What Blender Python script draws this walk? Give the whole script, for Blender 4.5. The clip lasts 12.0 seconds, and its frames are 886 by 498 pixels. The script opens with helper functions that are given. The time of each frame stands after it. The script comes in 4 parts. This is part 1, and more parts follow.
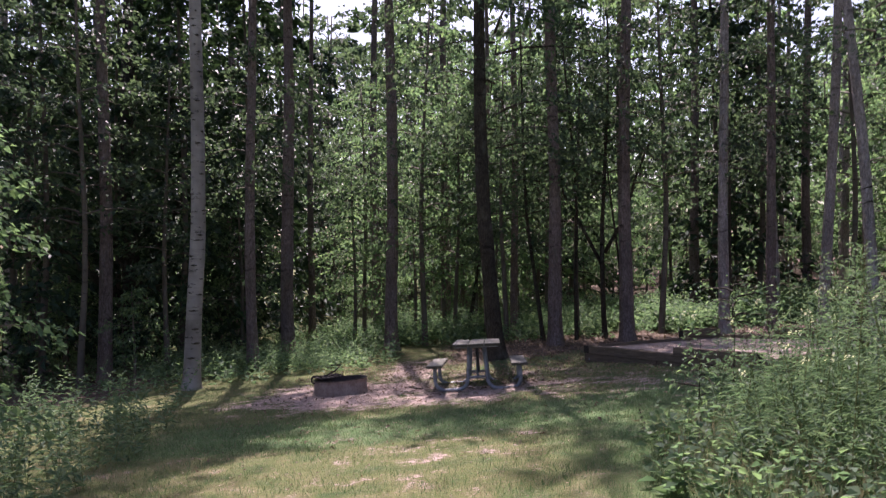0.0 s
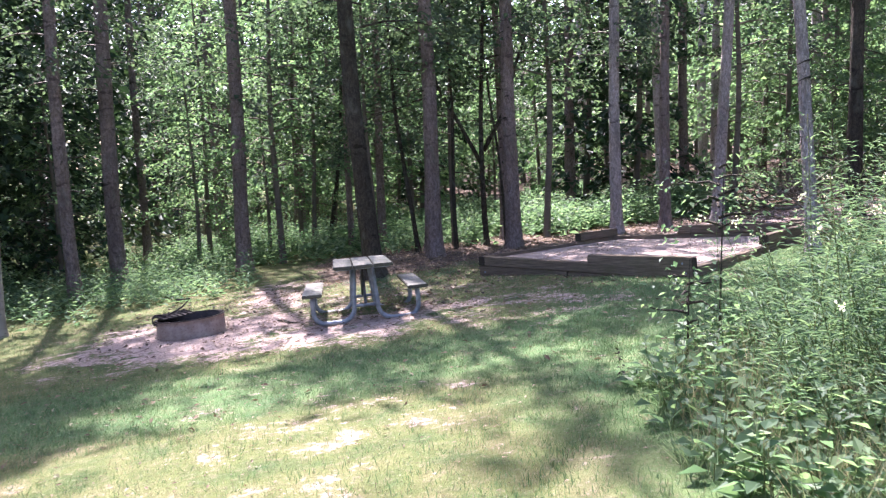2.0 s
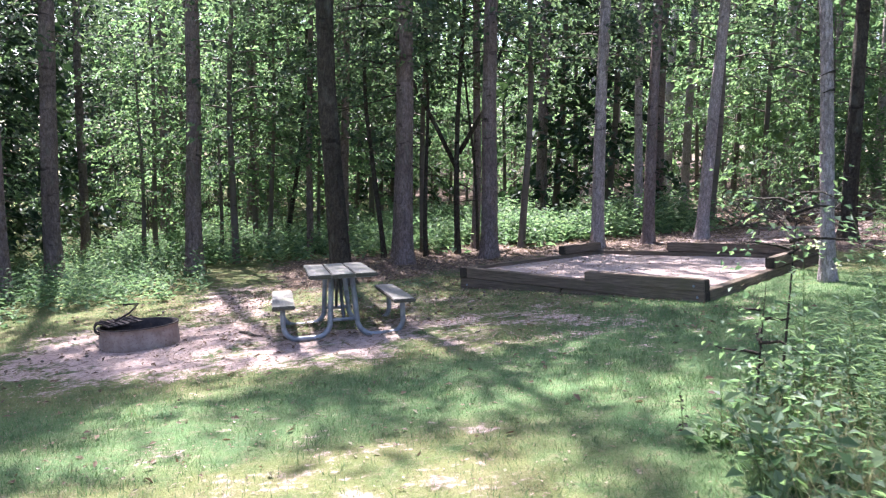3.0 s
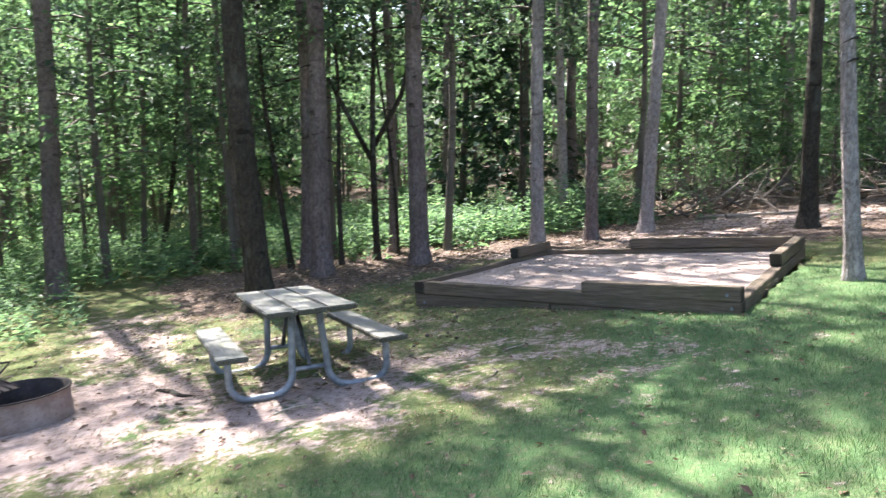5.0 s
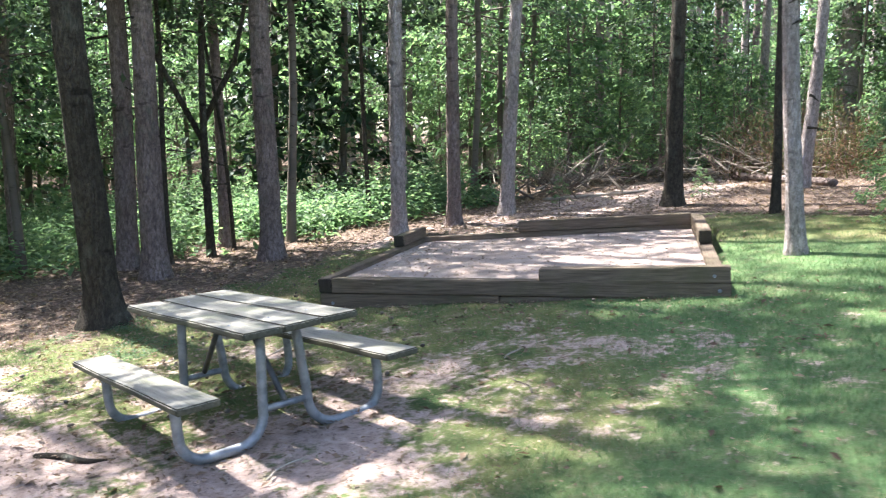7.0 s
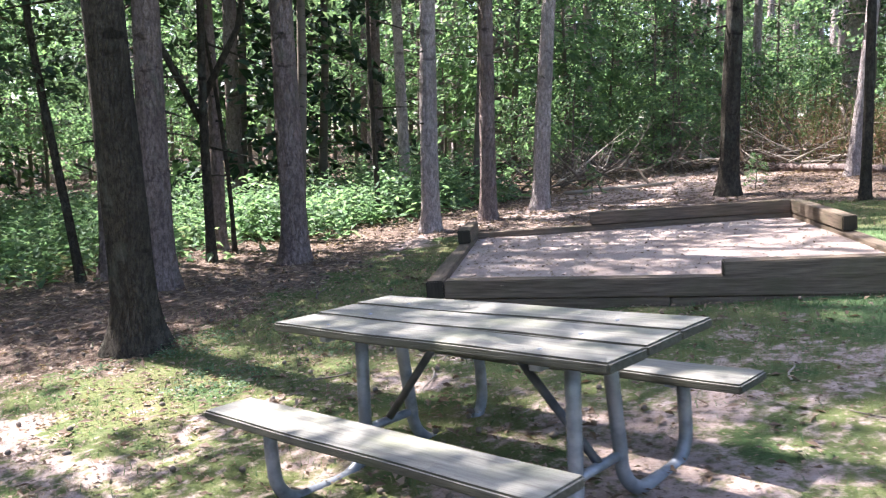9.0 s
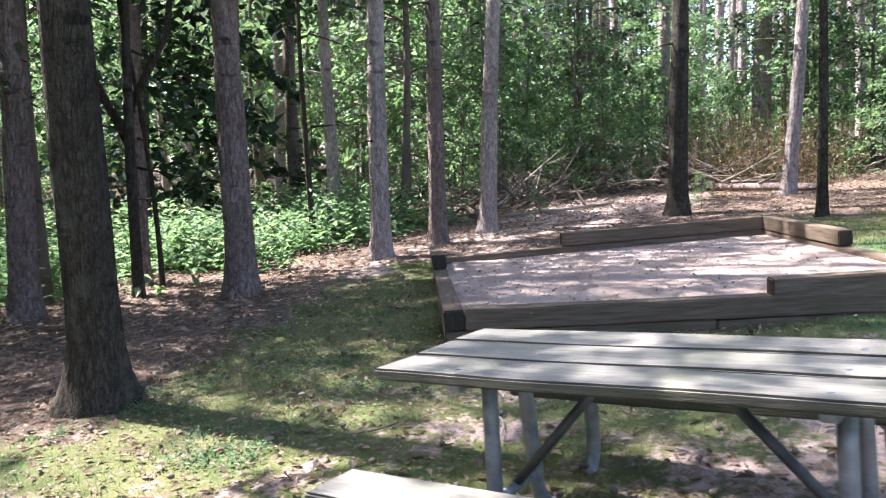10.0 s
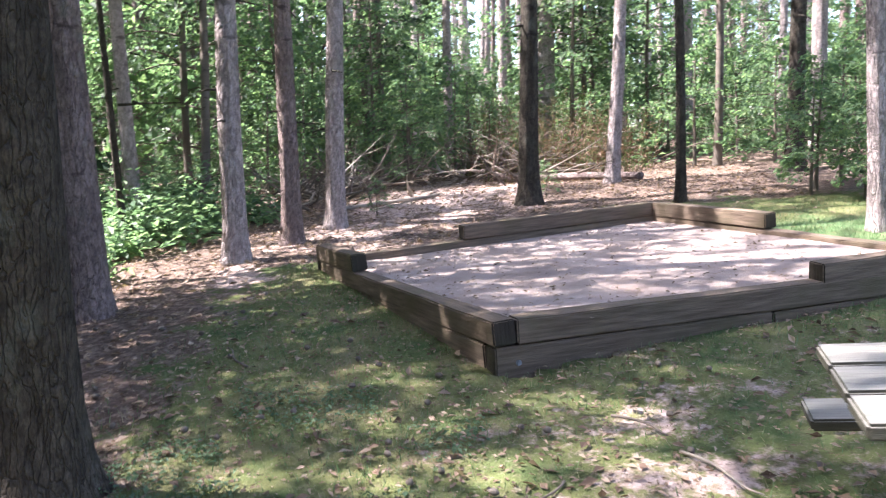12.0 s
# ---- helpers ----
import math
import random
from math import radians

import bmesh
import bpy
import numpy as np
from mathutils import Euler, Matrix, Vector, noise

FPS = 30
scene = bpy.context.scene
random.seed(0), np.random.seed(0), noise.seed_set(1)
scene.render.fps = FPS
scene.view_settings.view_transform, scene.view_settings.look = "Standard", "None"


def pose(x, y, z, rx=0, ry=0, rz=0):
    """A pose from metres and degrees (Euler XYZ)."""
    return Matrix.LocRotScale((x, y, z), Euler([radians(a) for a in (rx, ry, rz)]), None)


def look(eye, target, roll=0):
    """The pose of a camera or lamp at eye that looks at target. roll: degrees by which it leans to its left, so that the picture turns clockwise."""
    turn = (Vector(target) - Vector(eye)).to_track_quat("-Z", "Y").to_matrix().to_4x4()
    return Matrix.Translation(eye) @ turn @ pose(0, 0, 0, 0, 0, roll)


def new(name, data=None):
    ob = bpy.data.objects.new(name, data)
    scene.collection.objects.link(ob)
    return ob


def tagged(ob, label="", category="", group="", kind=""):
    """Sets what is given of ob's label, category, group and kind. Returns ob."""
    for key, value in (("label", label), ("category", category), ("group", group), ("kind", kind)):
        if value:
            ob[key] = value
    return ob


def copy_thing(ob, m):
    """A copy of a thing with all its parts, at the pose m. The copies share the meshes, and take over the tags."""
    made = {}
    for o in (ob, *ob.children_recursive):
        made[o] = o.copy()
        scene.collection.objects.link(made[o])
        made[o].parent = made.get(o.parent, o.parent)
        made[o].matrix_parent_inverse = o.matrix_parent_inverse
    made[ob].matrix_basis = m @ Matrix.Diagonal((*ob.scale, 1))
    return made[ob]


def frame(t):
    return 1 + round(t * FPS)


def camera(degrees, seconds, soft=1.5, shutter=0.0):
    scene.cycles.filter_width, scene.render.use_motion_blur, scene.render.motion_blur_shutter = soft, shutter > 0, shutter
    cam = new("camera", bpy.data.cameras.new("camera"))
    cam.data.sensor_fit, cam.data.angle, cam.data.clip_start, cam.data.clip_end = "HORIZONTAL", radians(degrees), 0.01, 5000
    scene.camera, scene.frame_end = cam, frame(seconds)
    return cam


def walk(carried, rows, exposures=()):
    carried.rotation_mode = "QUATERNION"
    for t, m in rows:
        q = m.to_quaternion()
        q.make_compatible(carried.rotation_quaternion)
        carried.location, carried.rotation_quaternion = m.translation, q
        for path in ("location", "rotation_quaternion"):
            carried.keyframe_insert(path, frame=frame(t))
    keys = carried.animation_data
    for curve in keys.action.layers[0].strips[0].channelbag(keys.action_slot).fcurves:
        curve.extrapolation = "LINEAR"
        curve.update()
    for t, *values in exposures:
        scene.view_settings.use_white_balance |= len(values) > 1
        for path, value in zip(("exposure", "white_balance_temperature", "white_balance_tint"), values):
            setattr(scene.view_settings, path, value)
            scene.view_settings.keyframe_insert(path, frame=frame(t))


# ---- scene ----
cam = camera(55.6, 12.0, 1.2, 0.3)
METRES, EYE, TILT, LEAN, TURN = 15.7, 1.647, 0.0, 0.0, -0.9
ROWS = [
    (0.0, 0.0, 0.0, 0.0, 0.2, 2.64, 4.29),
    (0.5, -0.0058, 0.0397, -0.0003, -0.31, -0.44, 5.18),
    (1.0, -0.0102, 0.0821, 0.0012, -2.44, -1.52, 5.3),
    (1.5, -0.0204, 0.1233, 0.001, -6.33, -2.83, 5.7),
    (2.0, -0.0273, 0.1668, 0.0026, -10.63, -4.77, 6.54),
    (2.5, -0.0365, 0.208, 0.0038, -12.85, -4.64, 5.03),
    (4.5, -0.0775, 0.3728, 0.0082, -19.81, -6.52, 4.5),
    (5.0, -0.0843, 0.4118, 0.0121, -24.63, -6.14, 5.39),
    (5.5, -0.0916, 0.451, 0.0132, -34.2, -6.82, 4.51),
    (6.0, -0.1006, 0.4932, 0.0091, -39.64, -7.29, 3.7),
    (6.5, -0.1181, 0.5294, 0.0094, -41.93, -5.9, 4.47),
    (7.0, -0.1314, 0.5687, 0.0071, -42.23, -8.29, 5.34),
    (7.5, -0.1386, 0.6121, 0.0047, -42.93, -7.76, 4.53),
    (9.5, -0.1426, 0.7818, -0.0082, -52.98, -8.08, 5.74),
    (10.0, -0.1417, 0.8245, -0.0091, -57.69, -7.22, 5.61),
    (10.5, -0.1427, 0.8645, -0.0089, -61.32, -7.86, 6.06),
    (11.0, -0.1349, 0.9052, -0.0085, -66.41, -8.87, 4.89),
    (11.5, -0.1305, 0.9415, -0.0073, -71.88, -10.25, 4.01),
    (12.0, -0.1184, 0.976, -0.0095, -77.98, -9.2, 4.87),
]
UP = (0.068, -0.045, 1.0)       # plumb, told in the frame of the sloping ground
SLOPE = Vector(UP).normalized().rotation_difference(Vector((0, 0, 1))).to_matrix().to_4x4()
walk(cam, [(t, SLOPE @ pose(0, 0, EYE, TILT, LEAN, TURN) @ pose(METRES * x, METRES * y, METRES * z, 90 + pitch, roll, yaw)) for t, x, y, z, yaw, pitch, roll in ROWS],
     [(0.0, 1.1, 6450, 35), (0.5, 1.58, 6400, 34), (1.0, 2.12, 6250, 31), (1.5, 2.38, 6150, 30), (2.5, 2.36, 6000, 26), (4.5, 2.48, 6200, 14), (6.5, 2.62, 6300, 9), (7.5, 2.64, 6250, 13),
      (9.5, 2.54, 6200, 17), (12.0, 2.84, 6250, 21)])

# ---- world, sun ----
SUN_DIR = Vector((-0.12, 1.0, 0.0)).normalized()      # the way towards the sun, over the ground
SUN_UP = 57.0
world = bpy.data.worlds.new("sky")
scene.world = world
world.use_nodes = True
wn = world.node_tree
sky = wn.nodes.new("ShaderNodeTexSky")
sky.sky_type, sky.sun_disc = "NISHITA", False
sky.sun_elevation = radians(SUN_UP)
sky.sun_rotation = math.atan2(SUN_DIR.x, SUN_DIR.y)
sky.air_density, sky.dust_density = 1.0, 2.5
back = wn.nodes["Background"]
back.inputs["Strength"].default_value = 0.104
wn.links.new(sky.outputs["Color"], back.inputs["Color"])
lamp = bpy.data.lights.new("sun", "SUN")
lamp.energy, lamp.angle, lamp.color = 5.0, radians(0.8), (1.0, 0.96, 0.90)
sun = new("sun", lamp)
toward = Vector((SUN_DIR.x * math.cos(radians(SUN_UP)), SUN_DIR.y * math.cos(radians(SUN_UP)), math.sin(radians(SUN_UP))))
sun.matrix_world = look(toward * 60, (0, 0, 0))

# ---- materials ----


class Nodes:
    """A small writer of node trees."""

    def __init__(self, name):
        self.mat = bpy.data.materials.new(name)
        self.mat.use_nodes = True
        self.tree = self.mat.node_tree
        self.tree.nodes.clear()
        self.out = self.add("ShaderNodeOutputMaterial")

    def add(self, kind, **inputs):
        n = self.tree.nodes.new(kind)
        for key, value in inputs.items():
            self.put(n.inputs[key.replace("_", " ")], value)
        return n

    def put(self, socket, value):
        if isinstance(value, bpy.types.NodeSocket):
            self.tree.links.new(value, socket)
        else:
            socket.default_value = value

    def coords(self, sx=1.0, sy=1.0, sz=1.0):
        m = self.add("ShaderNodeMapping", Vector=self.add("ShaderNodeTexCoord").outputs["Object"])
        m.inputs["Scale"].default_value = (sx, sy, sz)
        return m.outputs["Vector"]

    def noise(self, vec, scale, detail=4.0, rough=0.55):
        return self.add("ShaderNodeTexNoise", Vector=vec, Scale=scale, Detail=detail, Roughness=rough).outputs["Fac"]

    def ramp(self, fac, stops):
        r = self.add("ShaderNodeValToRGB", Fac=fac)
        e = r.color_ramp.elements
        while len(e) < len(stops):
            e.new(0.5)
        for k, (p, c) in enumerate(stops):
            e[k].position, e[k].color = p, (*c, 1.0) if len(c) == 3 else c
        return r.outputs["Color"]

    def step(self, fac, a, b):
        return self.add("ShaderNodeMapRange", Value=fac, From_Min=a, From_Max=b).outputs["Result"]

    def mix(self, fac, a, b, blend="MIX"):
        m = self.tree.nodes.new("ShaderNodeMix")
        m.data_type, m.blend_type = "RGBA", blend
        for i, v in ((0, fac), (6, a), (7, b)):
            if isinstance(v, tuple) and len(v) == 3:
                v = (*v, 1.0)
            self.put(m.inputs[i], v)
        return m.outputs[2]

    def math(self, op, a, b=0.0):
        m = self.tree.nodes.new("ShaderNodeMath")
        m.operation, m.use_clamp = op, False
        self.put(m.inputs[0], a), self.put(m.inputs[1], b)
        return m.outputs[0]

    def attr(self, name):
        n = self.tree.nodes.new("ShaderNodeAttribute")
        n.attribute_name = name
        return n.outputs["Fac"]

    def island(self):
        return self.tree.nodes.new("ShaderNodeNewGeometry").outputs["Random Per Island"]

    def each(self):
        return self.tree.nodes.new("ShaderNodeObjectInfo").outputs["Random"]

    def surface(self, color, rough=0.8, metal=0.0, height=None, depth=0.01, strength=1.0, spec=0.4):
        b = self.add("ShaderNodeBsdfPrincipled", Base_Color=color if not isinstance(color, tuple) else (*color, 1.0), Roughness=rough, Metallic=metal)
        b.inputs["Specular IOR Level"].default_value = spec
        if height is not None:
            bump = self.add("ShaderNodeBump", Height=height, Strength=strength, Distance=depth)
            self.put(b.inputs["Normal"], bump.outputs["Normal"])
        self.put(self.out.inputs["Surface"], b.outputs["BSDF"])
        return self.mat

    def leaf(self, color, through_color, share=0.45, rough=0.5):
        d = self.add("ShaderNodeBsdfPrincipled", Base_Color=color, Roughness=rough)
        d.inputs["Specular IOR Level"].default_value = 0.2
        t = self.add("ShaderNodeBsdfTranslucent", Color=through_color)
        m = self.add("ShaderNodeMixShader", Fac=share)
        self.put(m.inputs[1], d.outputs[0]), self.put(m.inputs[2], t.outputs[0])
        self.put(self.out.inputs["Surface"], m.outputs[0])
        return self.mat


def bark_pine(name, dark, light, furrow=0.45):
    """Scaly bark: long plates parted by cracks, small flakes, lichen and dark branch scars."""
    n = Nodes(name)
    warp = n.noise(n.coords(1, 1, 0.5), 9, 4, 0.6)
    v = n.add("ShaderNodeVectorMath", Vector=n.coords(1, 1, 0.13 if furrow > 0.5 else 0.24))
    v.operation = "ADD"
    spread = n.add("ShaderNodeVectorMath", Vector=n.add("ShaderNodeTexNoise", Vector=n.coords(1, 1, 0.5), Scale=9.0, Detail=4.0).outputs["Color"])
    spread.operation = "SCALE"
    spread.inputs["Scale"].default_value = 0.09
    n.put(v.inputs[1], spread.outputs["Vector"])
    plate = n.add("ShaderNodeTexVoronoi", Vector=v.outputs["Vector"], Scale=34.0 if furrow > 0.5 else 20.0)
    plate.feature = "DISTANCE_TO_EDGE"
    tone = n.add("ShaderNodeTexVoronoi", Vector=v.outputs["Vector"], Scale=34.0 if furrow > 0.5 else 20.0).outputs["Color"]
    crack = n.step(plate.outputs["Distance"], 0.10, 0.0)
    flake = n.noise(n.coords(1, 1, 0.55), 24, 6, 0.7)
    fine = n.noise(n.coords(1, 1, 0.4), 110, 4, 0.65)
    big = n.noise(n.coords(1, 1, 0.4), 1.7, 4)
    deep = tuple(q * 0.25 for q in dark)
    c = n.mix(n.step(big, 0.32, 0.68), dark, light)
    c = n.mix(n.math("MULTIPLY", n.step(tone, 0.2, 0.8), 0.45), c, n.mix(0.5, c, tuple(min(1.0, q * 1.35) for q in light)))
    c = n.mix(n.step(flake, 0.42, 0.58), n.mix(0.5, c, deep), c)
    c = n.mix(n.math("MULTIPLY", n.math("MULTIPLY", crack, n.step(warp, 0.40, 0.60)), 0.12 if furrow > 0.5 else 0.35), c, deep)
    c = n.mix(n.math("MULTIPLY", n.step(fine, 0.47, 0.62), 0.4), c, deep)
    c = n.mix(n.math("MULTIPLY", n.step(n.noise(n.coords(1, 1, 0.6), 4.0, 5), 0.56, 0.7), 0.3), c, (0.25, 0.27, 0.22))
    scar = n.step(n.noise(n.coords(1.6, 1.6, 4.5), 1.5, 3, 0.6), 0.61, 0.68)
    c = n.mix(n.math("MULTIPLY", scar, 0.7), c, deep)
    h = n.math("ADD", n.math("MULTIPLY", crack, -0.5), n.math("ADD", n.math("MULTIPLY", flake, 0.8), n.math("MULTIPLY", fine, 0.4)))
    return n.surface(c, 0.92, height=h, depth=0.035, spec=0.15)


def bark_smooth(name, dark, light, mark):
    n = Nodes(name)
    band = n.noise(n.coords(1.2, 1.2, 9.0), 2.2, 5, 0.6)
    speck = n.noise(n.coords(2.0, 2.0, 7.0), 2.2, 4, 0.66)
    big = n.noise(n.coords(1, 1, 0.6), 2.0, 3)
    c = n.mix(n.step(big, 0.3, 0.7), dark, light)
    c = n.mix(n.math("MULTIPLY", n.step(band, 0.5, 0.75), 0.55), c, dark)
    c = n.mix(n.step(speck, 0.60, 0.66), c, mark)
    return n.surface(c, 0.8, height=n.math("ADD", band, speck), depth=0.006, spec=0.25)


def leaf_material(name, a, b, c, share=0.4, lit=(1.6, 1.7, 0.95)):
    """Leaves in three greens, each leaf its own, lit through from behind."""
    n = Nodes(name)
    r = n.island()
    col = n.ramp(r, [(0.0, a), (0.55, b), (1.0, c)])
    big = n.noise(n.coords(), 0.6, 2)
    col = n.mix(n.math("MULTIPLY", n.step(big, 0.35, 0.65), 0.45), col, n.mix(0.6, col, a))
    bright = n.mix(1.0, col, lit, "MULTIPLY")
    return n.leaf(col, bright, share)


def wood_weathered(name, a, b, moss, grain_axis):
    n = Nodes(name)
    s = [17.0, 17.0, 17.0]
    s[grain_axis] = 1.3
    tint = n.add("ShaderNodeTexNoise", Vector=n.coords(*s), Scale=3.0, Detail=6.0, Roughness=0.65).outputs["Fac"]
    fine = n.noise(n.coords(*[q * 4 for q in s]), 3.0, 3, 0.7)
    blot = n.noise(n.coords(), 2.6, 5, 0.6)
    each = n.each()
    c = n.mix(n.step(tint, 0.32, 0.7), a, b)
    c = n.mix(n.math("MULTIPLY", n.step(fine, 0.5, 0.75), 0.5), c, tuple(q * 0.45 for q in a))
    c = n.mix(n.math("MULTIPLY", n.step(blot, 0.48, 0.7), 0.6), c, moss)
    c = n.mix(n.math("MULTIPLY", each, 0.3), c, tuple(q * 0.6 for q in a))
    h = n.math("ADD", tint, n.math("MULTIPLY", fine, 0.6))
    return n.surface(c, 0.85, height=h, depth=0.006, spec=0.2)


M_PINE = bark_pine("pine_bark", (0.19, 0.14, 0.125), (0.36, 0.28, 0.26))
# Pale bark, lightened further so that its colour carries the sun on these trunks.
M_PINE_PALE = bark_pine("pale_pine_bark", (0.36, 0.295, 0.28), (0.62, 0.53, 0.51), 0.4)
M_OAK = bark_pine("dark_bark", (0.056, 0.047, 0.037), (0.115, 0.097, 0.076), 0.7)
M_BIRCH = bark_smooth("aspen_bark", (0.14, 0.122, 0.108), (0.37, 0.335, 0.305), (0.035, 0.03, 0.026))
M_TWIG = bark_smooth("twig_bark", (0.09, 0.075, 0.06), (0.17, 0.14, 0.115), (0.05, 0.04, 0.035))
M_DEAD = bark_smooth("dead_wood", (0.20, 0.17, 0.14), (0.42, 0.37, 0.31), (0.09, 0.07, 0.055))
M_LEAF = leaf_material("maple_leaf", (0.037, 0.057, 0.041), (0.065, 0.097, 0.065), (0.115, 0.155, 0.092), 0.46, (1.55, 1.7, 1.15))
M_LEAF_PALE = leaf_material("pale_leaf", (0.073, 0.118, 0.076), (0.122, 0.183, 0.11), (0.195, 0.265, 0.138), 0.55, (1.5, 1.7, 1.15))
M_NEEDLE = leaf_material("pine_needle", (0.022, 0.05, 0.022), (0.035, 0.075, 0.03), (0.06, 0.10, 0.04), 0.25)
M_SPRUCE = leaf_material("spruce_needle", (0.02, 0.04, 0.025), (0.032, 0.06, 0.036), (0.05, 0.085, 0.046), 0.18)
M_WEED = leaf_material("weed_leaf", (0.072, 0.12, 0.072), (0.115, 0.175, 0.105), (0.195, 0.26, 0.15), 0.45, (1.3, 1.4, 1.0))
M_FERN = leaf_material("undergrowth_leaf", (0.085, 0.14, 0.085), (0.14, 0.215, 0.125), (0.235, 0.31, 0.175), 0.5, (1.4, 1.55, 1.1))
M_STEM = leaf_material("green_stem", (0.07, 0.10, 0.03), (0.10, 0.13, 0.045), (0.15, 0.14, 0.06), 0.1)
M_GRASS = leaf_material("grass_blade", (0.066, 0.12, 0.06), (0.105, 0.175, 0.08), (0.19, 0.235, 0.125), 0.32, (1.35, 1.45, 1.0))
M_STRAW = leaf_material("dry_grass", (0.17, 0.155, 0.095), (0.25, 0.225, 0.14), (0.34, 0.31, 0.20), 0.3, (1.1, 1.15, 0.95))
M_LONG = leaf_material("long_grass", (0.09, 0.14, 0.08), (0.15, 0.20, 0.11), (0.26, 0.29, 0.18), 0.35, (1.2, 1.3, 0.95))
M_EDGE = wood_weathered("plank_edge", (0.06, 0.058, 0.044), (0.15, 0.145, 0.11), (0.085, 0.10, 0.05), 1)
M_END = wood_weathered("end_grain", (0.03, 0.024, 0.019), (0.07, 0.055, 0.043), (0.05, 0.05, 0.03), 2)
M_BRACKEN = leaf_material("dead_bracken", (0.075, 0.05, 0.035), (0.15, 0.10, 0.068), (0.30, 0.215, 0.15), 0.2, (1.2, 1.1, 0.9))
M_LITTER = leaf_material("dry_leaf", (0.11, 0.072, 0.052), (0.21, 0.145, 0.105), (0.38, 0.29, 0.22), 0.15)
M_BLOOM = leaf_material("pale_flower", (0.55, 0.55, 0.45), (0.65, 0.65, 0.55), (0.62, 0.6, 0.5), 0.3)
M_TIMBER = wood_weathered("timber", (0.092, 0.068, 0.05), (0.25, 0.19, 0.14), (0.11, 0.10, 0.055), 0)
M_PLANK = wood_weathered("grey_plank", (0.19, 0.178, 0.152), (0.38, 0.365, 0.32), (0.22, 0.235, 0.14), 1)


def steel_galvanised(name="galvanised_steel", share=1.0):
    n = Nodes(name)
    a = n.noise(n.coords(), 14, 4)
    b = n.noise(n.coords(), 3.5, 4)
    c = n.mix(n.step(a, 0.35, 0.7), tuple(q * share for q in (0.17, 0.185, 0.21)), tuple(q * share for q in (0.34, 0.36, 0.40)))
    c = n.mix(n.step(b, 0.55, 0.8), c, (0.11, 0.10, 0.095))
    return n.surface(c, 0.5, 0.45, height=a, depth=0.001)


def steel_rusty(name, a, b, flake):
    n = Nodes(name)
    p = n.noise(n.coords(), 6, 6, 0.65)
    q = n.noise(n.coords(), 40, 4, 0.6)
    c = n.mix(n.step(p, 0.35, 0.65), a, b)
    c = n.mix(n.step(q, 0.55, 0.75), c, flake)
    return n.surface(c, 0.85, 0.15, height=q, depth=0.002, spec=0.25)


M_STEEL = steel_galvanised()
# Darkened steel for the braces: the table top's shade is put into the colour.
M_STEEL_SHADED = steel_galvanised("shaded_steel", 0.35)
M_RUST = steel_rusty("rusty_steel", (0.22, 0.155, 0.13), (0.36, 0.29, 0.255), (0.16, 0.10, 0.08))
M_SOOT = steel_rusty("sooty_steel", (0.03, 0.026, 0.024), (0.07, 0.055, 0.05), (0.11, 0.07, 0.055))


def ground_material():
    n = Nodes("ground_soil")
    v = n.coords()
    dirt, litter, lush = n.attr("dirt"), n.attr("litter"), n.attr("lush")
    big, mid, fine, grit = n.noise(v, 0.45, 4), n.noise(v, 2.2, 5, 0.6), n.noise(v, 14, 5, 0.65), n.noise(v, 95, 4, 0.7)
    green = n.ramp(mid, [(0.3, (0.055, 0.095, 0.034)), (0.5, (0.122, 0.138, 0.052)), (0.66, (0.175, 0.16, 0.08)), (0.78, (0.23, 0.185, 0.12))])
    rich = n.ramp(mid, [(0.3, (0.062, 0.12, 0.05)), (0.55, (0.10, 0.168, 0.066)), (0.75, (0.165, 0.195, 0.09))])
    green = n.mix(n.step(n.math("ADD", lush, n.math("MULTIPLY", big, 0.5)), 0.5, 0.95), green, rich)
    green = n.mix(n.math("MULTIPLY", n.step(fine, 0.50, 0.68), 0.6), green, (0.19, 0.165, 0.10))
    green = n.mix(n.math("MULTIPLY", n.step(grit, 0.55, 0.68), 0.5), green, (0.05, 0.055, 0.025))
    sand = n.ramp(fine, [(0.25, (0.21, 0.15, 0.128)), (0.5, (0.38, 0.29, 0.255)), (0.75, (0.52, 0.42, 0.38))])
    sand = n.mix(n.math("MULTIPLY", n.step(grit, 0.55, 0.72), 0.55), sand, (0.20, 0.13, 0.095))
    leafy = n.ramp(fine, [(0.28, (0.05, 0.034, 0.027)), (0.5, (0.125, 0.088, 0.07)), (0.72, (0.30, 0.23, 0.19))])
    edge = n.math("ADD", n.math("MULTIPLY", n.math("SUBTRACT", mid, 0.5), 1.7), n.math("MULTIPLY", n.math("SUBTRACT", fine, 0.5), 1.1))
    c = n.mix(n.step(n.math("ADD", litter, edge), 0.42, 0.62), green, leafy)
    c = n.mix(n.step(n.math("ADD", dirt, edge), 0.42, 0.66), c, sand)
    crumb = n.noise(v, 38, 5, 0.75)
    c = n.mix(n.math("MULTIPLY", n.step(crumb, 0.56, 0.64), 0.65), c, (0.045, 0.034, 0.026))
    c = n.mix(n.math("MULTIPLY", n.step(crumb, 0.42, 0.36), 0.35), c, (0.36, 0.32, 0.25))
    h = n.math("ADD", n.math("MULTIPLY", fine, 0.7), n.math("MULTIPLY", grit, 0.5))
    return n.surface(c, 0.95, height=h, depth=0.03, spec=0.1)


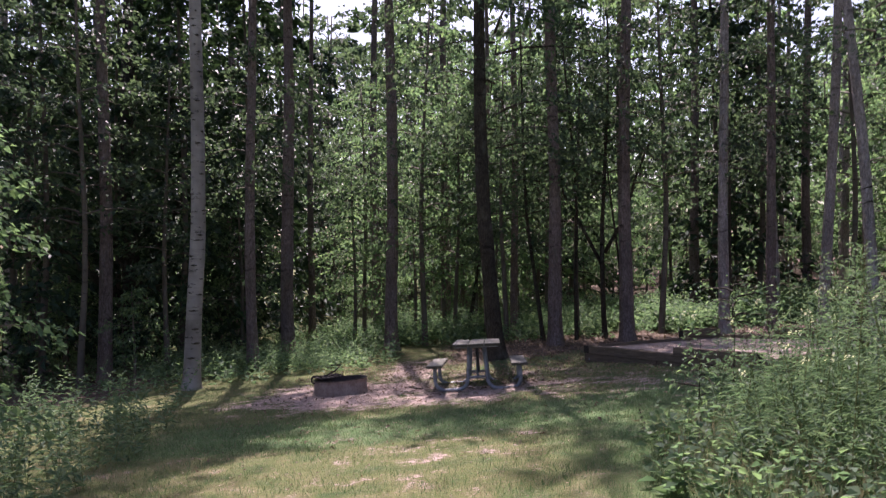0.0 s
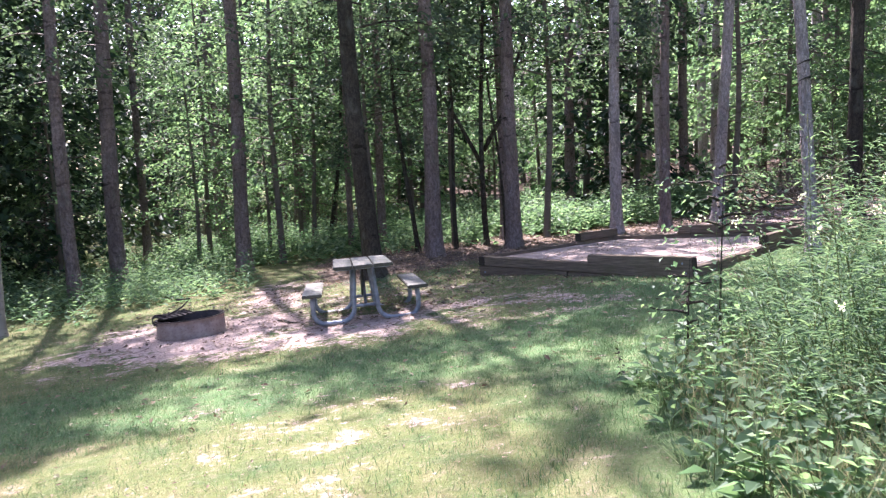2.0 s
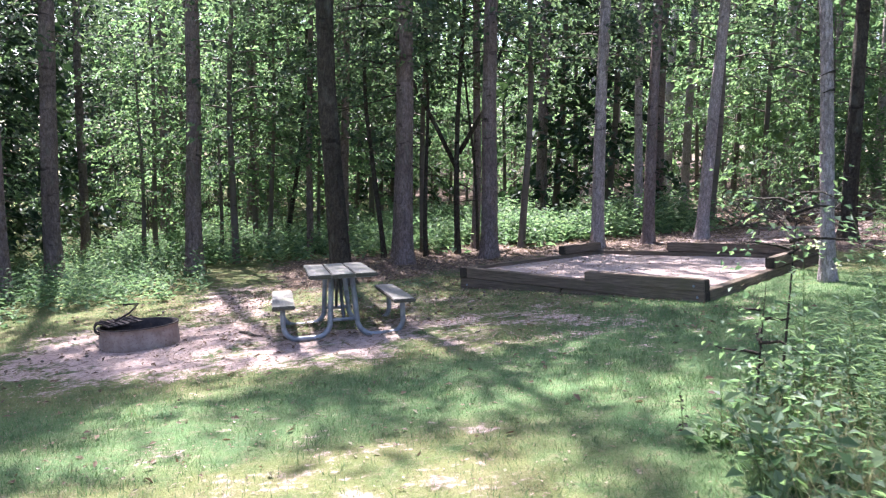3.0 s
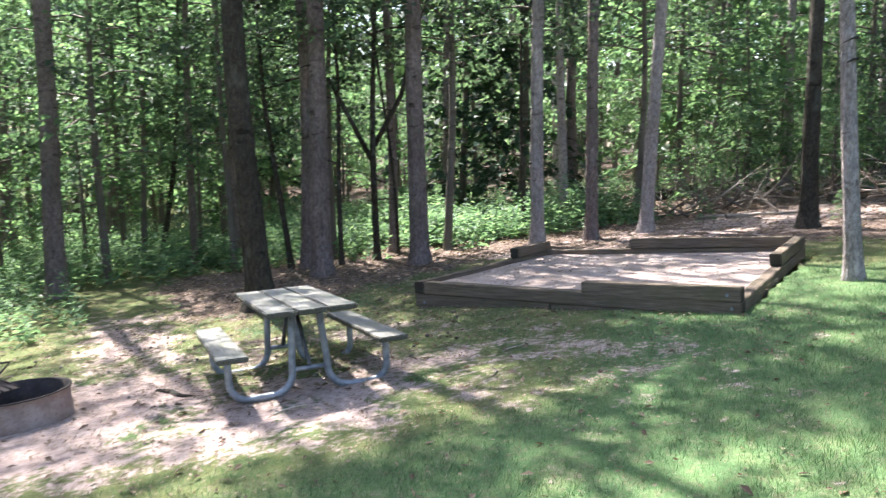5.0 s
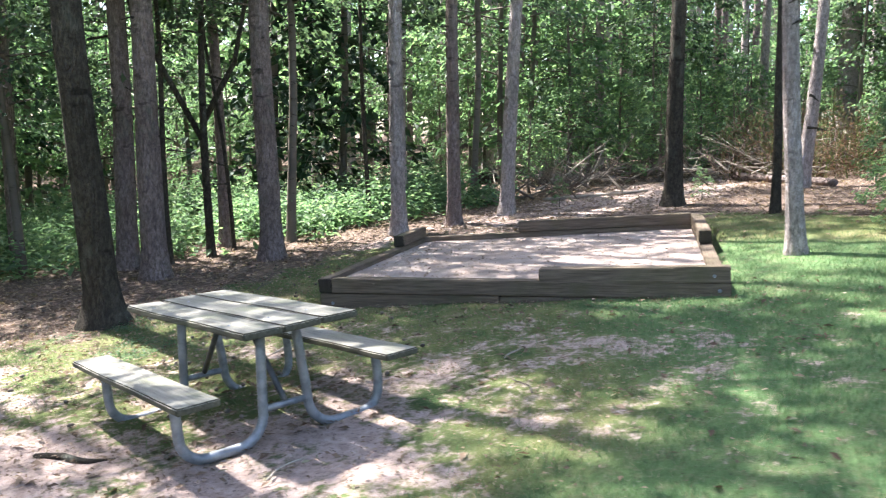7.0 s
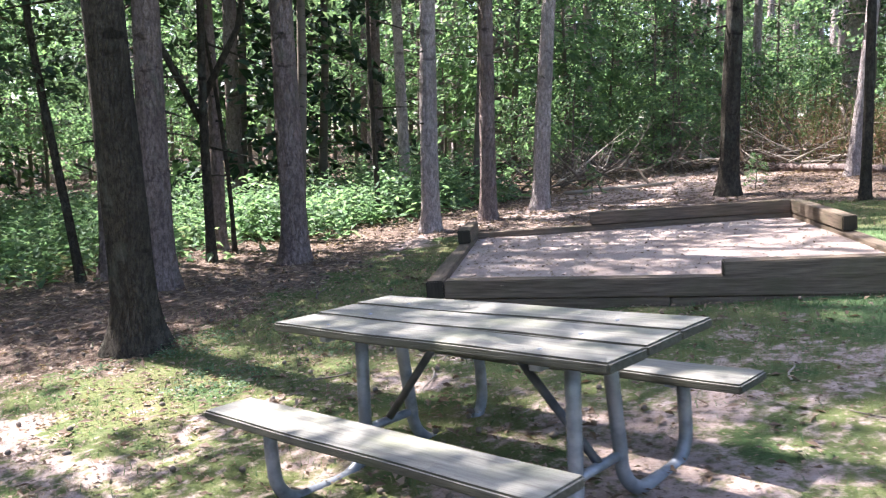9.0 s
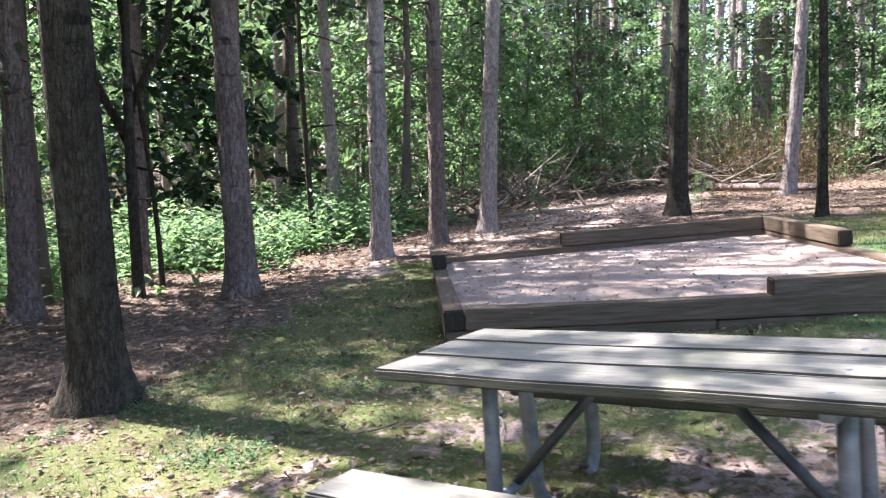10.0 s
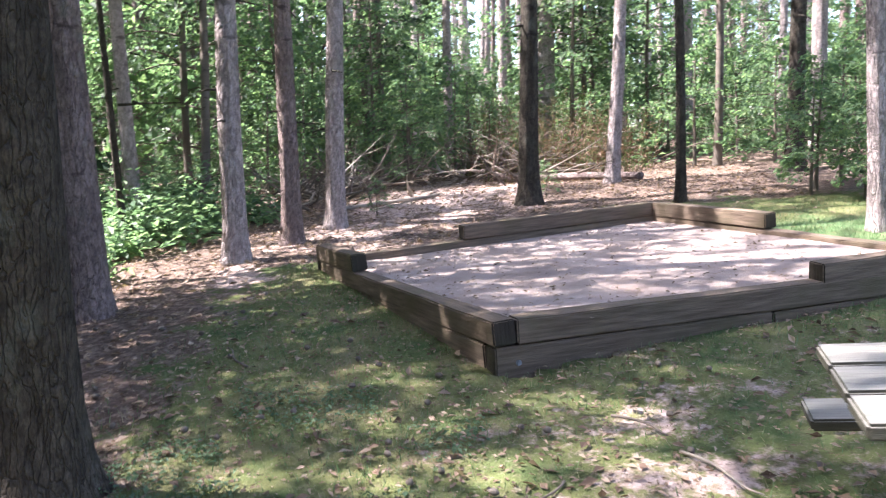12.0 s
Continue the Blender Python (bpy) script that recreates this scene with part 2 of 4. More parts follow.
def sand_material():
    n = Nodes("pad_sand")
    v = n.coords()
    mid, fine, grit = n.noise(v, 1.6, 5, 0.6), n.noise(v, 12, 5, 0.65), n.noise(v, 110, 4, 0.7)
    c = n.ramp(mid, [(0.3, (0.34, 0.265, 0.23)), (0.55, (0.44, 0.355, 0.315)), (0.75, (0.52, 0.435, 0.395))])
    c = n.mix(n.math("MULTIPLY", n.step(fine, 0.52, 0.72), 0.5), c, (0.26, 0.19, 0.155))
    c = n.mix(n.math("MULTIPLY", n.step(grit, 0.58, 0.7), 0.5), c, (0.2, 0.14, 0.11))
    return n.surface(c, 0.95, height=n.math("ADD", fine, grit), depth=0.02, spec=0.1)


M_GROUND, M_SAND = ground_material(), sand_material()

# ---- mesh tools ----
rng = np.random.default_rng(7)


def unit(a):
    return a / np.maximum(np.linalg.norm(a, axis=-1, keepdims=True), 1e-9)


def make_mesh(name, verts, faces, material, smooth=True):
    me = bpy.data.meshes.new(name)
    me.from_pydata(np.asarray(verts).tolist(), [], faces if isinstance(faces, list) else faces.tolist())
    me.materials.append(material)
    if smooth:
        me.polygons.foreach_set("use_smooth", [True] * len(me.polygons))
    me.update()
    return me


def part_mesh(name, me, parent=None, label="", m=None):
    ob = new(name, me)
    ob.parent = parent
    if m is not None:
        ob.matrix_basis = m
    if label:
        ob["label"] = label
    return ob


def part(name, bm, material, parent=None, label="", smooth=False):
    me = bpy.data.meshes.new(name)
    bm.to_mesh(me)
    bm.free()
    me.materials.append(material)
    if smooth:
        me.polygons.foreach_set("use_smooth", [True] * len(me.polygons))
    return part_mesh(name, me, parent, label)


def tube(points, radii, sides=8, rough=0.0, freq=3.0, cap=True):
    """Vertices and faces of a round limb along points, uneven by rough (a share of the radius)."""
    p = np.asarray(points, float)
    r = np.broadcast_to(np.asarray(radii, float), (len(p),))
    d = unit(np.gradient(p, axis=0))
    up = np.array([0.0, 0.0, 1.0]) if abs(d[0][2]) < 0.9 else np.array([1.0, 0.0, 0.0])
    x = unit(np.cross(up, d[0]))
    verts, faces = [], []
    for k in range(len(p)):
        x = unit(x - d[k] * np.dot(x, d[k]))
        y = np.cross(d[k], x)
        for s in range(sides):
            a = 2 * math.pi * s / sides
            w = x * math.cos(a) + y * math.sin(a)
            q = r[k]
            if rough:
                q *= 1 + rough * noise.noise(Vector(p[k] * 0.9 + w * freq * 0.5))
            verts.append(p[k] + w * q)
    for k in range(len(p) - 1):
        for s in range(sides):
            t = (s + 1) % sides
            faces.append((k * sides + s, k * sides + t, (k + 1) * sides + t, (k + 1) * sides + s))
    if cap:
        faces.append(tuple(range((len(p) - 1) * sides, len(p) * sides)))
        faces.append(tuple(range(sides - 1, -1, -1)))
    return np.array(verts), faces


def merged(pieces):
    verts, faces, n = [], [], 0
    for v, f in pieces:
        verts.append(v)
        faces += [tuple(i + n for i in q) for q in f]
        n += len(v)
    return np.concatenate(verts), faces


def leaf_quads(centre, along, flat, length, width, fold=0.2):
    """Leaves as folded diamonds: base, side, tip, side."""
    d, n = unit(along), unit(flat)
    s = unit(np.cross(n, d))
    n = np.cross(d, s)
    L, W = np.reshape(length, (-1, 1)), np.reshape(width, (-1, 1))
    b, t = centre - d * L * 0.5, centre + d * L * 0.5 - n * L * 0.12
    m = centre - d * L * 0.06 + n * W * fold
    v = np.stack([b, m + s * W * 0.5, t, m - s * W * 0.5], 1).reshape(-1, 3)
    f = np.arange(len(v)).reshape(-1, 4)
    return v, f


def random_dirs(k, up=0.0):
    a = rng.normal(size=(k, 3))
    a[:, 2] += up
    return unit(a)


def smoothstep(a, b, x):
    t = np.clip((x - a) / (b - a), 0, 1)
    return t * t * (3 - 2 * t)


def ground_z(x, y):
    """The ground's height: nearly flat, rising a little to the east."""
    x, y = np.asarray(x, float), np.asarray(y, float)
    z = 0.012 * np.clip(x - 0.5, 0, 14) + 0.03 * np.clip(x - 14, 0, 40)
    z = z + 0.02 * np.sin(x * 0.9 + 0.4) * np.sin(y * 0.7) * smoothstep(0, 4, np.abs(x) + 1)
    return z + UP[0] * 30 * np.tanh(x / 30) + UP[1] * 40 * np.tanh(y / 40)


def gz(x, y):
    return float(ground_z(x, y))


def blot(x, y, cx, cy, rx, ry, much):
    return much * np.exp(-(((x - cx) / rx) ** 2 + ((y - cy) / ry) ** 2))


DIRT = ((-1.5, 13.9, 2.0, 1.9, 1.0), (0.2, 12.9, 1.5, 1.3, 0.85), (1.3, 13.2, 1.4, 1.3, 0.66), (-0.5, 17.0, 0.8, 3.0, 0.72), (0.5, 15.2, 1.2, 1.0, 0.5),
        (2.6, 13.3, 1.5, 1.0, 0.5), (-0.4, 8.6, 2.0, 2.2, 0.3), (1.9, 15.0, 1.5, 1.3, 0.42), (2.8, 11.9, 1.9, 1.4, 0.42), (2.62, 12.72, 0.45, 0.3, 0.62),
        (12.0, 18.2, 3.6, 2.0, 0.9), (8.6, 18.6, 2.2, 1.3, 0.62), (5.9, 19.0, 0.9, 0.5, 0.75), (10.5, 17.0, 1.6, 1.2, 0.55))


def dirt_mask(x, y):
    d = np.zeros_like(np.asarray(x, float))
    for spot in DIRT:
        d = np.maximum(d, blot(x, y, *spot))
    return d


def litter_mask(x, y):
    w = smoothstep(16.7, 18.3, y - 0.30 * (x - 1.2)) * smoothstep(-0.4, 1.0, x) * smoothstep(24.5, 21.0, y)
    w = np.maximum(w, smoothstep(8.6, 10.5, x) * smoothstep(10.0, 14.0, y + 0.6 * (x - 9)))
    behind = (x - 6.05) * 0.834 + (y - 18.23) * 0.552
    w = np.maximum(w, smoothstep(0.05, 0.6, behind) * smoothstep(14.8, 16.2, y) * smoothstep(22.0, 20.5, y))
    # The blot south of the oak is sparse litter that also paints in shade.
    w = np.maximum(w, np.maximum(blot(x, y, 0.9, 15.7, 1.3, 1.0, 0.42), blot(x, y, 1.0, 13.9, 1.0, 0.9, 0.4)))
    return np.maximum(w, smoothstep(-5.0, -7.0, x) * smoothstep(14, 17, y) * smoothstep(30, 24, y))


def lush_mask(x, y):
    near = 1.9 * smoothstep(13.0, 10.0, y)
    w = smoothstep(1.8, 4.8, x + near) * smoothstep(14.2, 12.0, y - 0.15 * x) * smoothstep(8.3, 6.9, x) * smoothstep(0.5, 5.0, y)
    return np.maximum(w, 0.7 * smoothstep(12.4, 10.8, y) * smoothstep(8.8, 9.8, y) * smoothstep(-5, -3, x))


# ---- ground ----
PAD = {"A": (2.78, 16.04), "B": (4.79, 12.62), "E": (8.25, 14.90), "C": (6.05, 18.23)}


def pad_uv(x, y):
    a, b, c = (np.array(PAD[k]) for k in "ABC")
    u = ((x - a[0]) * (b - a)[0] + (y - a[1]) * (b - a)[1]) / np.dot(b - a, b - a)
    v = ((x - a[0]) * (c - a)[0] + (y - a[1]) * (c - a)[1]) / np.dot(c - a, c - a)
    return u, v


def pad_gap(x, y, grow=0.01):
    """True outside the tent pad."""
    u, v = pad_uv(x, y)
    return ~((u > -grow) & (u < 1 + grow) & (v > -grow) & (v < 1 + grow))


def axis_lines(lo, hi, fine, far):
    a = list(np.arange(lo, hi + fine, fine))
    step_out, p, q = fine, lo, hi
    out_lo, out_hi = [], []
    while p > -far:
        step_out *= 1.35
        p -= step_out
        q += step_out
        out_lo.append(p), out_hi.append(q)
    return np.array(out_lo[::-1] + a + out_hi)


gx, gy = axis_lines(-8, 16, 0.14, 700), axis_lines(0, 26, 0.14, 700)
XX, YY = np.meshgrid(gx, gy)
ZZ = ground_z(XX, YY)
bumps = np.array([noise.noise(Vector((x * 2.3, y * 2.3, 0.3))) * 0.022 + noise.noise(Vector((x * 7, y * 7, 4.3))) * 0.009
                  if -9 < x < 17 and -1 < y < 27 else 0.0 for x, y in zip(XX.ravel(), YY.ravel())])
gv = np.stack([XX.ravel(), YY.ravel(), ZZ.ravel() + bumps - 0.012], 1)
gv[:, 2] -= 0.4 * ~pad_gap(gv[:, 0], gv[:, 1], -0.015)
nx = len(gx)
ii = (np.arange(len(gy) - 1)[:, None] * nx + np.arange(nx - 1)[None, :]).ravel()
ground = part_mesh("ground", make_mesh("ground", gv, np.stack([ii, ii + 1, ii + nx + 1, ii + nx], 1), M_GROUND))
tagged(ground, "mown grass, bare sandy earth and brown leaf litter", "ground", kind="structure")
for name, mask in (("dirt", dirt_mask), ("litter", litter_mask), ("lush", lush_mask)):
    ground.data.attributes.new(name, "FLOAT", "POINT").data.foreach_set("value", mask(gv[:, 0], gv[:, 1]).astype(np.float32))

# ---- tent pad ----


def beam(p, q, z0, z1, high, deep, inward):
    """A squared timber from p to q with tops at z0 and z1; its outer face on the line p-q. Worn edges, split ends."""
    p, q = Vector((*p, 0)), Vector((*q, 0))
    run = q - p
    length = run.length
    bm = bmesh.new()
    bmesh.ops.create_cube(bm, size=1.0)
    bmesh.ops.scale(bm, vec=(length, deep, high), verts=bm.verts)
    long_edges = [e for e in bm.edges if abs(e.verts[0].co.x - e.verts[1].co.x) > length * 0.5]
    bmesh.ops.subdivide_edges(bm, edges=long_edges, cuts=14)
    bmesh.ops.bevel(bm, geom=[e for e in bm.edges if e.is_manifold and e.calc_face_angle(0) > 1.0], offset=0.009, segments=2, affect="EDGES")
    for v in bm.verts:
        w = noise.noise_vector(Vector((v.co.x * 2.1 + p.x * 3, v.co.y * 9, v.co.z * 9 + p.y)))
        v.co += Vector((0, w.y * 0.006, w.z * 0.006))
    bm.normal_update()
    bm.faces.index_update()
    angle = math.atan2(run.y, run.x)
    side = Vector((-math.sin(angle), math.cos(angle), 0))
    mid = (p + q) / 2 + side * (deep / 2 * inward)
    slope = math.atan2(z1 - z0, length)
    m = Matrix.Translation((mid.x, mid.y, (z0 + z1) / 2 - high / 2)) @ Matrix.Rotation(angle, 4, "Z") @ Matrix.Rotation(-slope, 4, "Y")
    return bm, m


def along(a, b, s):
    (x0, y0), (x1, y1) = PAD[a], PAD[b]
    return (x0 + (x1 - x0) * s, y0 + (y1 - y0) * s)


pad = tagged(new("tent_pad"), "square sand tent pad framed in weathered grey-brown timbers", "tent pad")
pad.matrix_basis = SLOPE
TH = 0.145


def pad_beam(p, q, z0, z1, label="", deep=0.14, high=TH):
    bm, m = beam(p, q, z0, z1, high, deep, 1)
    ends = [f.index for f in bm.faces if abs(f.normal.x) > 0.9]
    b = part("timber", bm, M_TIMBER, pad, label)
    b.data.materials.append(M_END)
    for k in ends:
        b.data.polygons[k].material_index = 1
    b.matrix_basis = m


def inset(p, q, a, b):
    (x0, y0), (x1, y1) = p, q
    n = math.hypot(x1 - x0, y1 - y0)
    return (x0 + (x1 - x0) * a / n, y0 + (y1 - y0) * a / n), (x1 - (x1 - x0) * b / n, y1 - (y1 - y0) * b / n)


# second course, butted at the corners
pad_beam(*inset(PAD["A"], PAD["B"], 0.143, 0.0), 0.348, 0.165)
pad_beam(*inset(PAD["B"], PAD["E"], 0.143, 0.0), 0.165, 0.150)
pad_beam(*inset(PAD["E"], PAD["C"], 0.143, 0.0), 0.160, 0.205)
pad_beam(*inset(PAD["C"], PAD["A"], 0.143, 0.0), 0.190, 0.352)
# lowest course, mostly sunk in the ground away from the front corner
pad_beam(*inset(PAD["A"], along("A", "B", 0.47), 0.0, 0.003), 0.200, 0.118, high=0.20)
pad_beam(*inset(along("A", "B", 0.47), PAD["B"], 0.003, 0.002), 0.108, 0.026, deep=0.128, high=0.2)
pad_beam(*inset(PAD["C"], PAD["A"], 0.0, 0.145), 0.040, 0.196, high=0.20)
# upper, part-length timbers that make up the level
pad_beam(along("A", "B", 0.57), PAD["B"], 0.362, 0.312, "cracked raised timber")
pad_beam(*inset(PAD["E"], along("E", "C", 0.62), 0.143, 0.0), 0.308, 0.342)
pad_beam(along("B", "E", 0.55), PAD["E"], 0.314, 0.298)
pad_beam(PAD["C"], along("C", "A", 0.31), 0.338, 0.388)
def sand_z(u, v):
    return (0.31 * (1 - u) + 0.125 * u) * (1 - v) + (0.125 * (1 - u) + 0.10 * u) * v


n_u = 26
sv, sf = [], []
for i in range(n_u + 1):
    for j in range(n_u + 1):
        u, v = 0.02 + 0.96 * i / n_u, 0.02 + 0.96 * j / n_u
        a, b, c, e = (np.array(PAD[k]) for k in "ABCE")
        p = (a * (1 - u) + b * u) * (1 - v) + (c * (1 - u) + e * u) * v
        z = sand_z(u, v)
        z += 0.014 * noise.noise(Vector((p[0] * 2, p[1] * 2, 1))) + 0.006 * noise.noise(Vector((p[0] * 9, p[1] * 9, 5)))
        sv.append((p[0], p[1], z))
for i in range(n_u):
    for j in range(n_u):
        k = i * (n_u + 1) + j
        sf.append((k, k + n_u + 1, k + n_u + 2, k + 1))
part_mesh("sand", make_mesh("sand", np.array(sv), sf, M_SAND), pad, "pinkish grey sand strewn with leaf crumbs")


# ---- picnic table ----
def box(sx, sy, sz, bevel=0.006, cuts=0, warp=0.0):
    bm = bmesh.new()
    bmesh.ops.create_cube(bm, size=1.0)
    bmesh.ops.scale(bm, vec=(sx, sy, sz), verts=bm.verts)
    if cuts:
        bmesh.ops.subdivide_edges(bm, edges=[e for e in bm.edges if abs(e.verts[0].co.y - e.verts[1].co.y) > sy * 0.5], cuts=cuts)
    bmesh.ops.bevel(bm, geom=[e for e in bm.edges if e.is_manifold and e.calc_face_angle(0) > 1.0], offset=bevel, segments=2, affect="EDGES")
    if warp:
        for v in bm.verts:
            v.co.z += warp * noise.noise(Vector((v.co.x * 3 + sx, v.co.y * 1.7, 2.0)))
    return bm


def picnic_table():
    t = tagged(new("picnic_table"), "weathered grey plank picnic table on bent galvanised pipe legs", "picnic table")
    top_z, seat_z, half = 0.745, 0.435, 0.93
    for k, u in enumerate((-0.252, 0.0, 0.252)):
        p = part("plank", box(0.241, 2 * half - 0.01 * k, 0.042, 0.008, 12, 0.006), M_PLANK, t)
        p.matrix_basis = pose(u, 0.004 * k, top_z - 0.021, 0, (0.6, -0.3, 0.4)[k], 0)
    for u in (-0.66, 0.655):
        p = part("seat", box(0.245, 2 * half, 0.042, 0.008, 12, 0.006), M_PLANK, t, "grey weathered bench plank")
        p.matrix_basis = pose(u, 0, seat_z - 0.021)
    # Upright faces of planks and seats get a darker wood than the tops.
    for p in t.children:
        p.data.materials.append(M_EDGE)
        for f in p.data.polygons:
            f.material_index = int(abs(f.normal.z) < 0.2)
    for v in (-0.60, 0.60):
        for s in (-1, 1):
            path = [(s * 0.115, v, top_z - 0.055), (s * 0.13, v, 0.5), (s * 0.15, v, 0.24)]
            path += [(s * (0.33 - 0.18 * math.cos(a)), v, 0.205 - 0.18 * math.sin(a)) for a in np.linspace(0.15, math.pi / 2, 7)]
            path += [(s * (0.52 + 0.15 * math.sin(a)), v, 0.175 - 0.15 * math.cos(a)) for a in np.linspace(0, math.pi / 2, 7)]
            path += [(s * 0.672, v, 0.3), (s * 0.665, v, seat_z - 0.045)]
            leg = part_mesh("leg", make_mesh("leg", *tube(path, 0.030, 14), M_STEEL), t, "bent galvanised pipe")
            part("seat_bracket", box(0.20, 0.045, 0.012, 0.002), M_STEEL, leg).matrix_basis = pose(s * 0.65, v, seat_z - 0.049)
        part("cleat", box(0.68, 0.05, 0.028, 0.003), M_STEEL, t, "steel cross cleat").matrix_basis = pose(0, v, top_z - 0.057)
        part_mesh("cross_bar", make_mesh("cross_bar", *tube([(-0.15, v, 0.215), (0.15, v, 0.215)], 0.021, 10), M_STEEL), t)
        w = v * 0.27
        part_mesh("brace", make_mesh("brace", *tube([(0, v, 0.225), (0, (v + w) / 2, 0.46), (0, w, top_z - 0.05)], 0.019, 10), M_STEEL_SHADED), t, "diagonal pipe brace")
    for y in (-0.86, -0.6, 0.6, 0.86):
        for u in (-0.3, -0.05, 0.2):
            if abs(y) < 0.7:
                part_mesh("bolt", BOLT, t, m=pose(u, y, top_z + 0.001))
    return t


bm = bmesh.new()
bmesh.ops.create_cone(bm, cap_ends=True, segments=8, radius1=0.011, radius2=0.008, depth=0.006)
BOLT = bpy.data.meshes.new("bolt")
bm.to_mesh(BOLT)
bm.free()
BOLT.materials.append(M_STEEL)
front = math.degrees(math.atan2(PAD["B"][1] - PAD["A"][1], PAD["B"][0] - PAD["A"][0]))
for s_along, z in ((0.035, 0.10), (0.965, 0.235), (0.975, 0.10)):
    q = along("A", "B", s_along)
    part_mesh("bolt", BOLT, pad, "galvanised bolt head", pose(*q, z, 0, 0, front) @ pose(0, -0.004, 0, 90) @ Matrix.Diagonal((1.7, 1.7, 2.0, 1)))
table = picnic_table()
table.matrix_basis = SLOPE @ pose(0.635, 13.845, -0.018, -1.5, 1.6, -3.9)

# ---- fire ring ----
def fire_ring():
    t = tagged(new("fire_ring"), "rusty steel campfire ring with a hinged cooking grate", "fire ring")
    R, H, N = 0.44, 0.28, 56
    verts, faces = [], []
    prof = [(R, -0.03), (R + 0.004, 0.1), (R, 0.2), (R, H - 0.012), (R + 0.014, H - 0.008), (R + 0.014, H), (R - 0.012, H), (R - 0.012, 0.02)]
    for s in range(N):
        a = 2 * math.pi * s / N
        for r, z in prof:
            q = r + 0.004 * noise.noise(Vector((math.cos(a) * 3, math.sin(a) * 3, z * 4)))
            verts.append((q * math.cos(a), q * math.sin(a), z))
    k = len(prof)
    for s in range(N):
        for j in range(k - 1):
            a, b = s * k, ((s + 1) % N) * k
            faces.append((a + j, b + j, b + j + 1, a + j + 1))
    shell = part_mesh("ring", make_mesh("ring", np.array(verts), faces, M_RUST), t)
    shell.data.materials.append(M_SOOT)
    for f in shell.data.polygons:
        f.material_index = int(f.index % (k - 1) >= 3)
    ash, af = [(0, 0, 0.07)], []
    for r in (0.22, 0.425):
        for s in range(24):
            a = 2 * math.pi * s / 24
            ash.append((r * math.cos(a), r * math.sin(a), 0.06 + 0.03 * noise.noise(Vector((a * 2, r * 9, 0)))))
    for s in range(24):
        q = (s + 1) % 24
        af += [(0, 1 + s, 1 + q), (1 + s, 25 + s, 25 + q, 1 + q)]
    part_mesh("ash", make_mesh("ash", np.array(ash), af, M_SOOT), t, "dark ash and charcoal")
    grate = part("grate", box(0.40, 0.56, 0.012, 0.003), M_SOOT, t, "sooty steel cooking plate swung to one side")
    grate.matrix_basis = pose(-0.20, 0.10, H + 0.035, 0, -3, 12)
    for k in range(7):
        b = part_mesh("grate_bar", make_mesh("grate_bar", *tube([(-0.2 + 0.066 * k, -0.28, 0.012), (-0.2 + 0.066 * k, 0.28, 0.012)], 0.007, 6), M_SOOT), grate)
    for y in (-0.22, -0.06):
        arc = [(-0.42 - 0.055 * math.sin(a), y - 0.05, H + 0.03 - 0.06 * math.cos(a)) for a in np.linspace(0.1, math.pi, 9)]
        arc += [(-0.37, y - 0.02, H + 0.085), (-0.30, y, H + 0.05)]
        part_mesh("loop_handle", make_mesh("loop_handle", *tube(arc, 0.009, 8), M_SOOT), t, "bent black hinge rod")
    lever = [(-0.25, 0.1, H + 0.05), (-0.08, 0.22, H + 0.11), (0.04, 0.30, H + 0.20), (-0.14, 0.32, H + 0.205)]
    part_mesh("lever", make_mesh("lever", *tube(lever, 0.011, 8), M_SOOT), t, "bent grate lever")
    return t


ring = fire_ring()
ring.matrix_basis = SLOPE @ pose(-1.66, 14.22, -0.02, 0, 0, 8)

# ---- trees ----
def trunk_path(h, r, lean=(0, 0), rings=26, wiggle=0.05, seed=0, flare=1.5):
    z = np.concatenate([[-0.12, 0.0, 0.08, 0.2, 0.4, 0.7], np.linspace(1.1, h, rings)])
    pts = [(lean[0] * q + wiggle * math.sin(q * 0.45 + seed) * min(1, max(q, 0) / 3),
            lean[1] * q + wiggle * math.cos(q * 0.37 + seed * 2) * min(1, max(q, 0) / 3), q) for q in z]
    rad = [r * ((1 - 0.75 * max(q, 0) / h) + (flare - 1) * math.exp(-max(q, 0) / 0.22)) for q in z]
    return np.array(pts), np.array(rad)


def pine_crown(seed, h, spread, clumps, per):
    """Needle tufts in whorls round the upper trunk."""
    g = np.random.default_rng(seed)
    centre, dirs = [], []
    for k in range(clumps):
        z = h * (0.58 + 0.42 * g.random() ** 0.9)
        reach = spread * (1.12 - (z / h - 0.58) / 0.42) * (0.35 + 0.65 * g.random())
        a = g.random() * 6.283
        c = np.array([reach * math.cos(a), reach * math.sin(a), z - 0.1 * reach])
        centre.append(c + g.normal(size=(per, 3)) * np.array([0.42, 0.42, 0.16]))
        dirs.append(unit(g.normal(size=(per, 3)) + np.array([math.cos(a), math.sin(a), 0.5])))
    c, d = np.concatenate(centre), np.concatenate(dirs)
    n = unit(g.normal(size=c.shape))
    return leaf_quads(c, d, n, 0.26 + 0.2 * g.random(len(c)), 0.09 + 0.06 * g.random(len(c)))


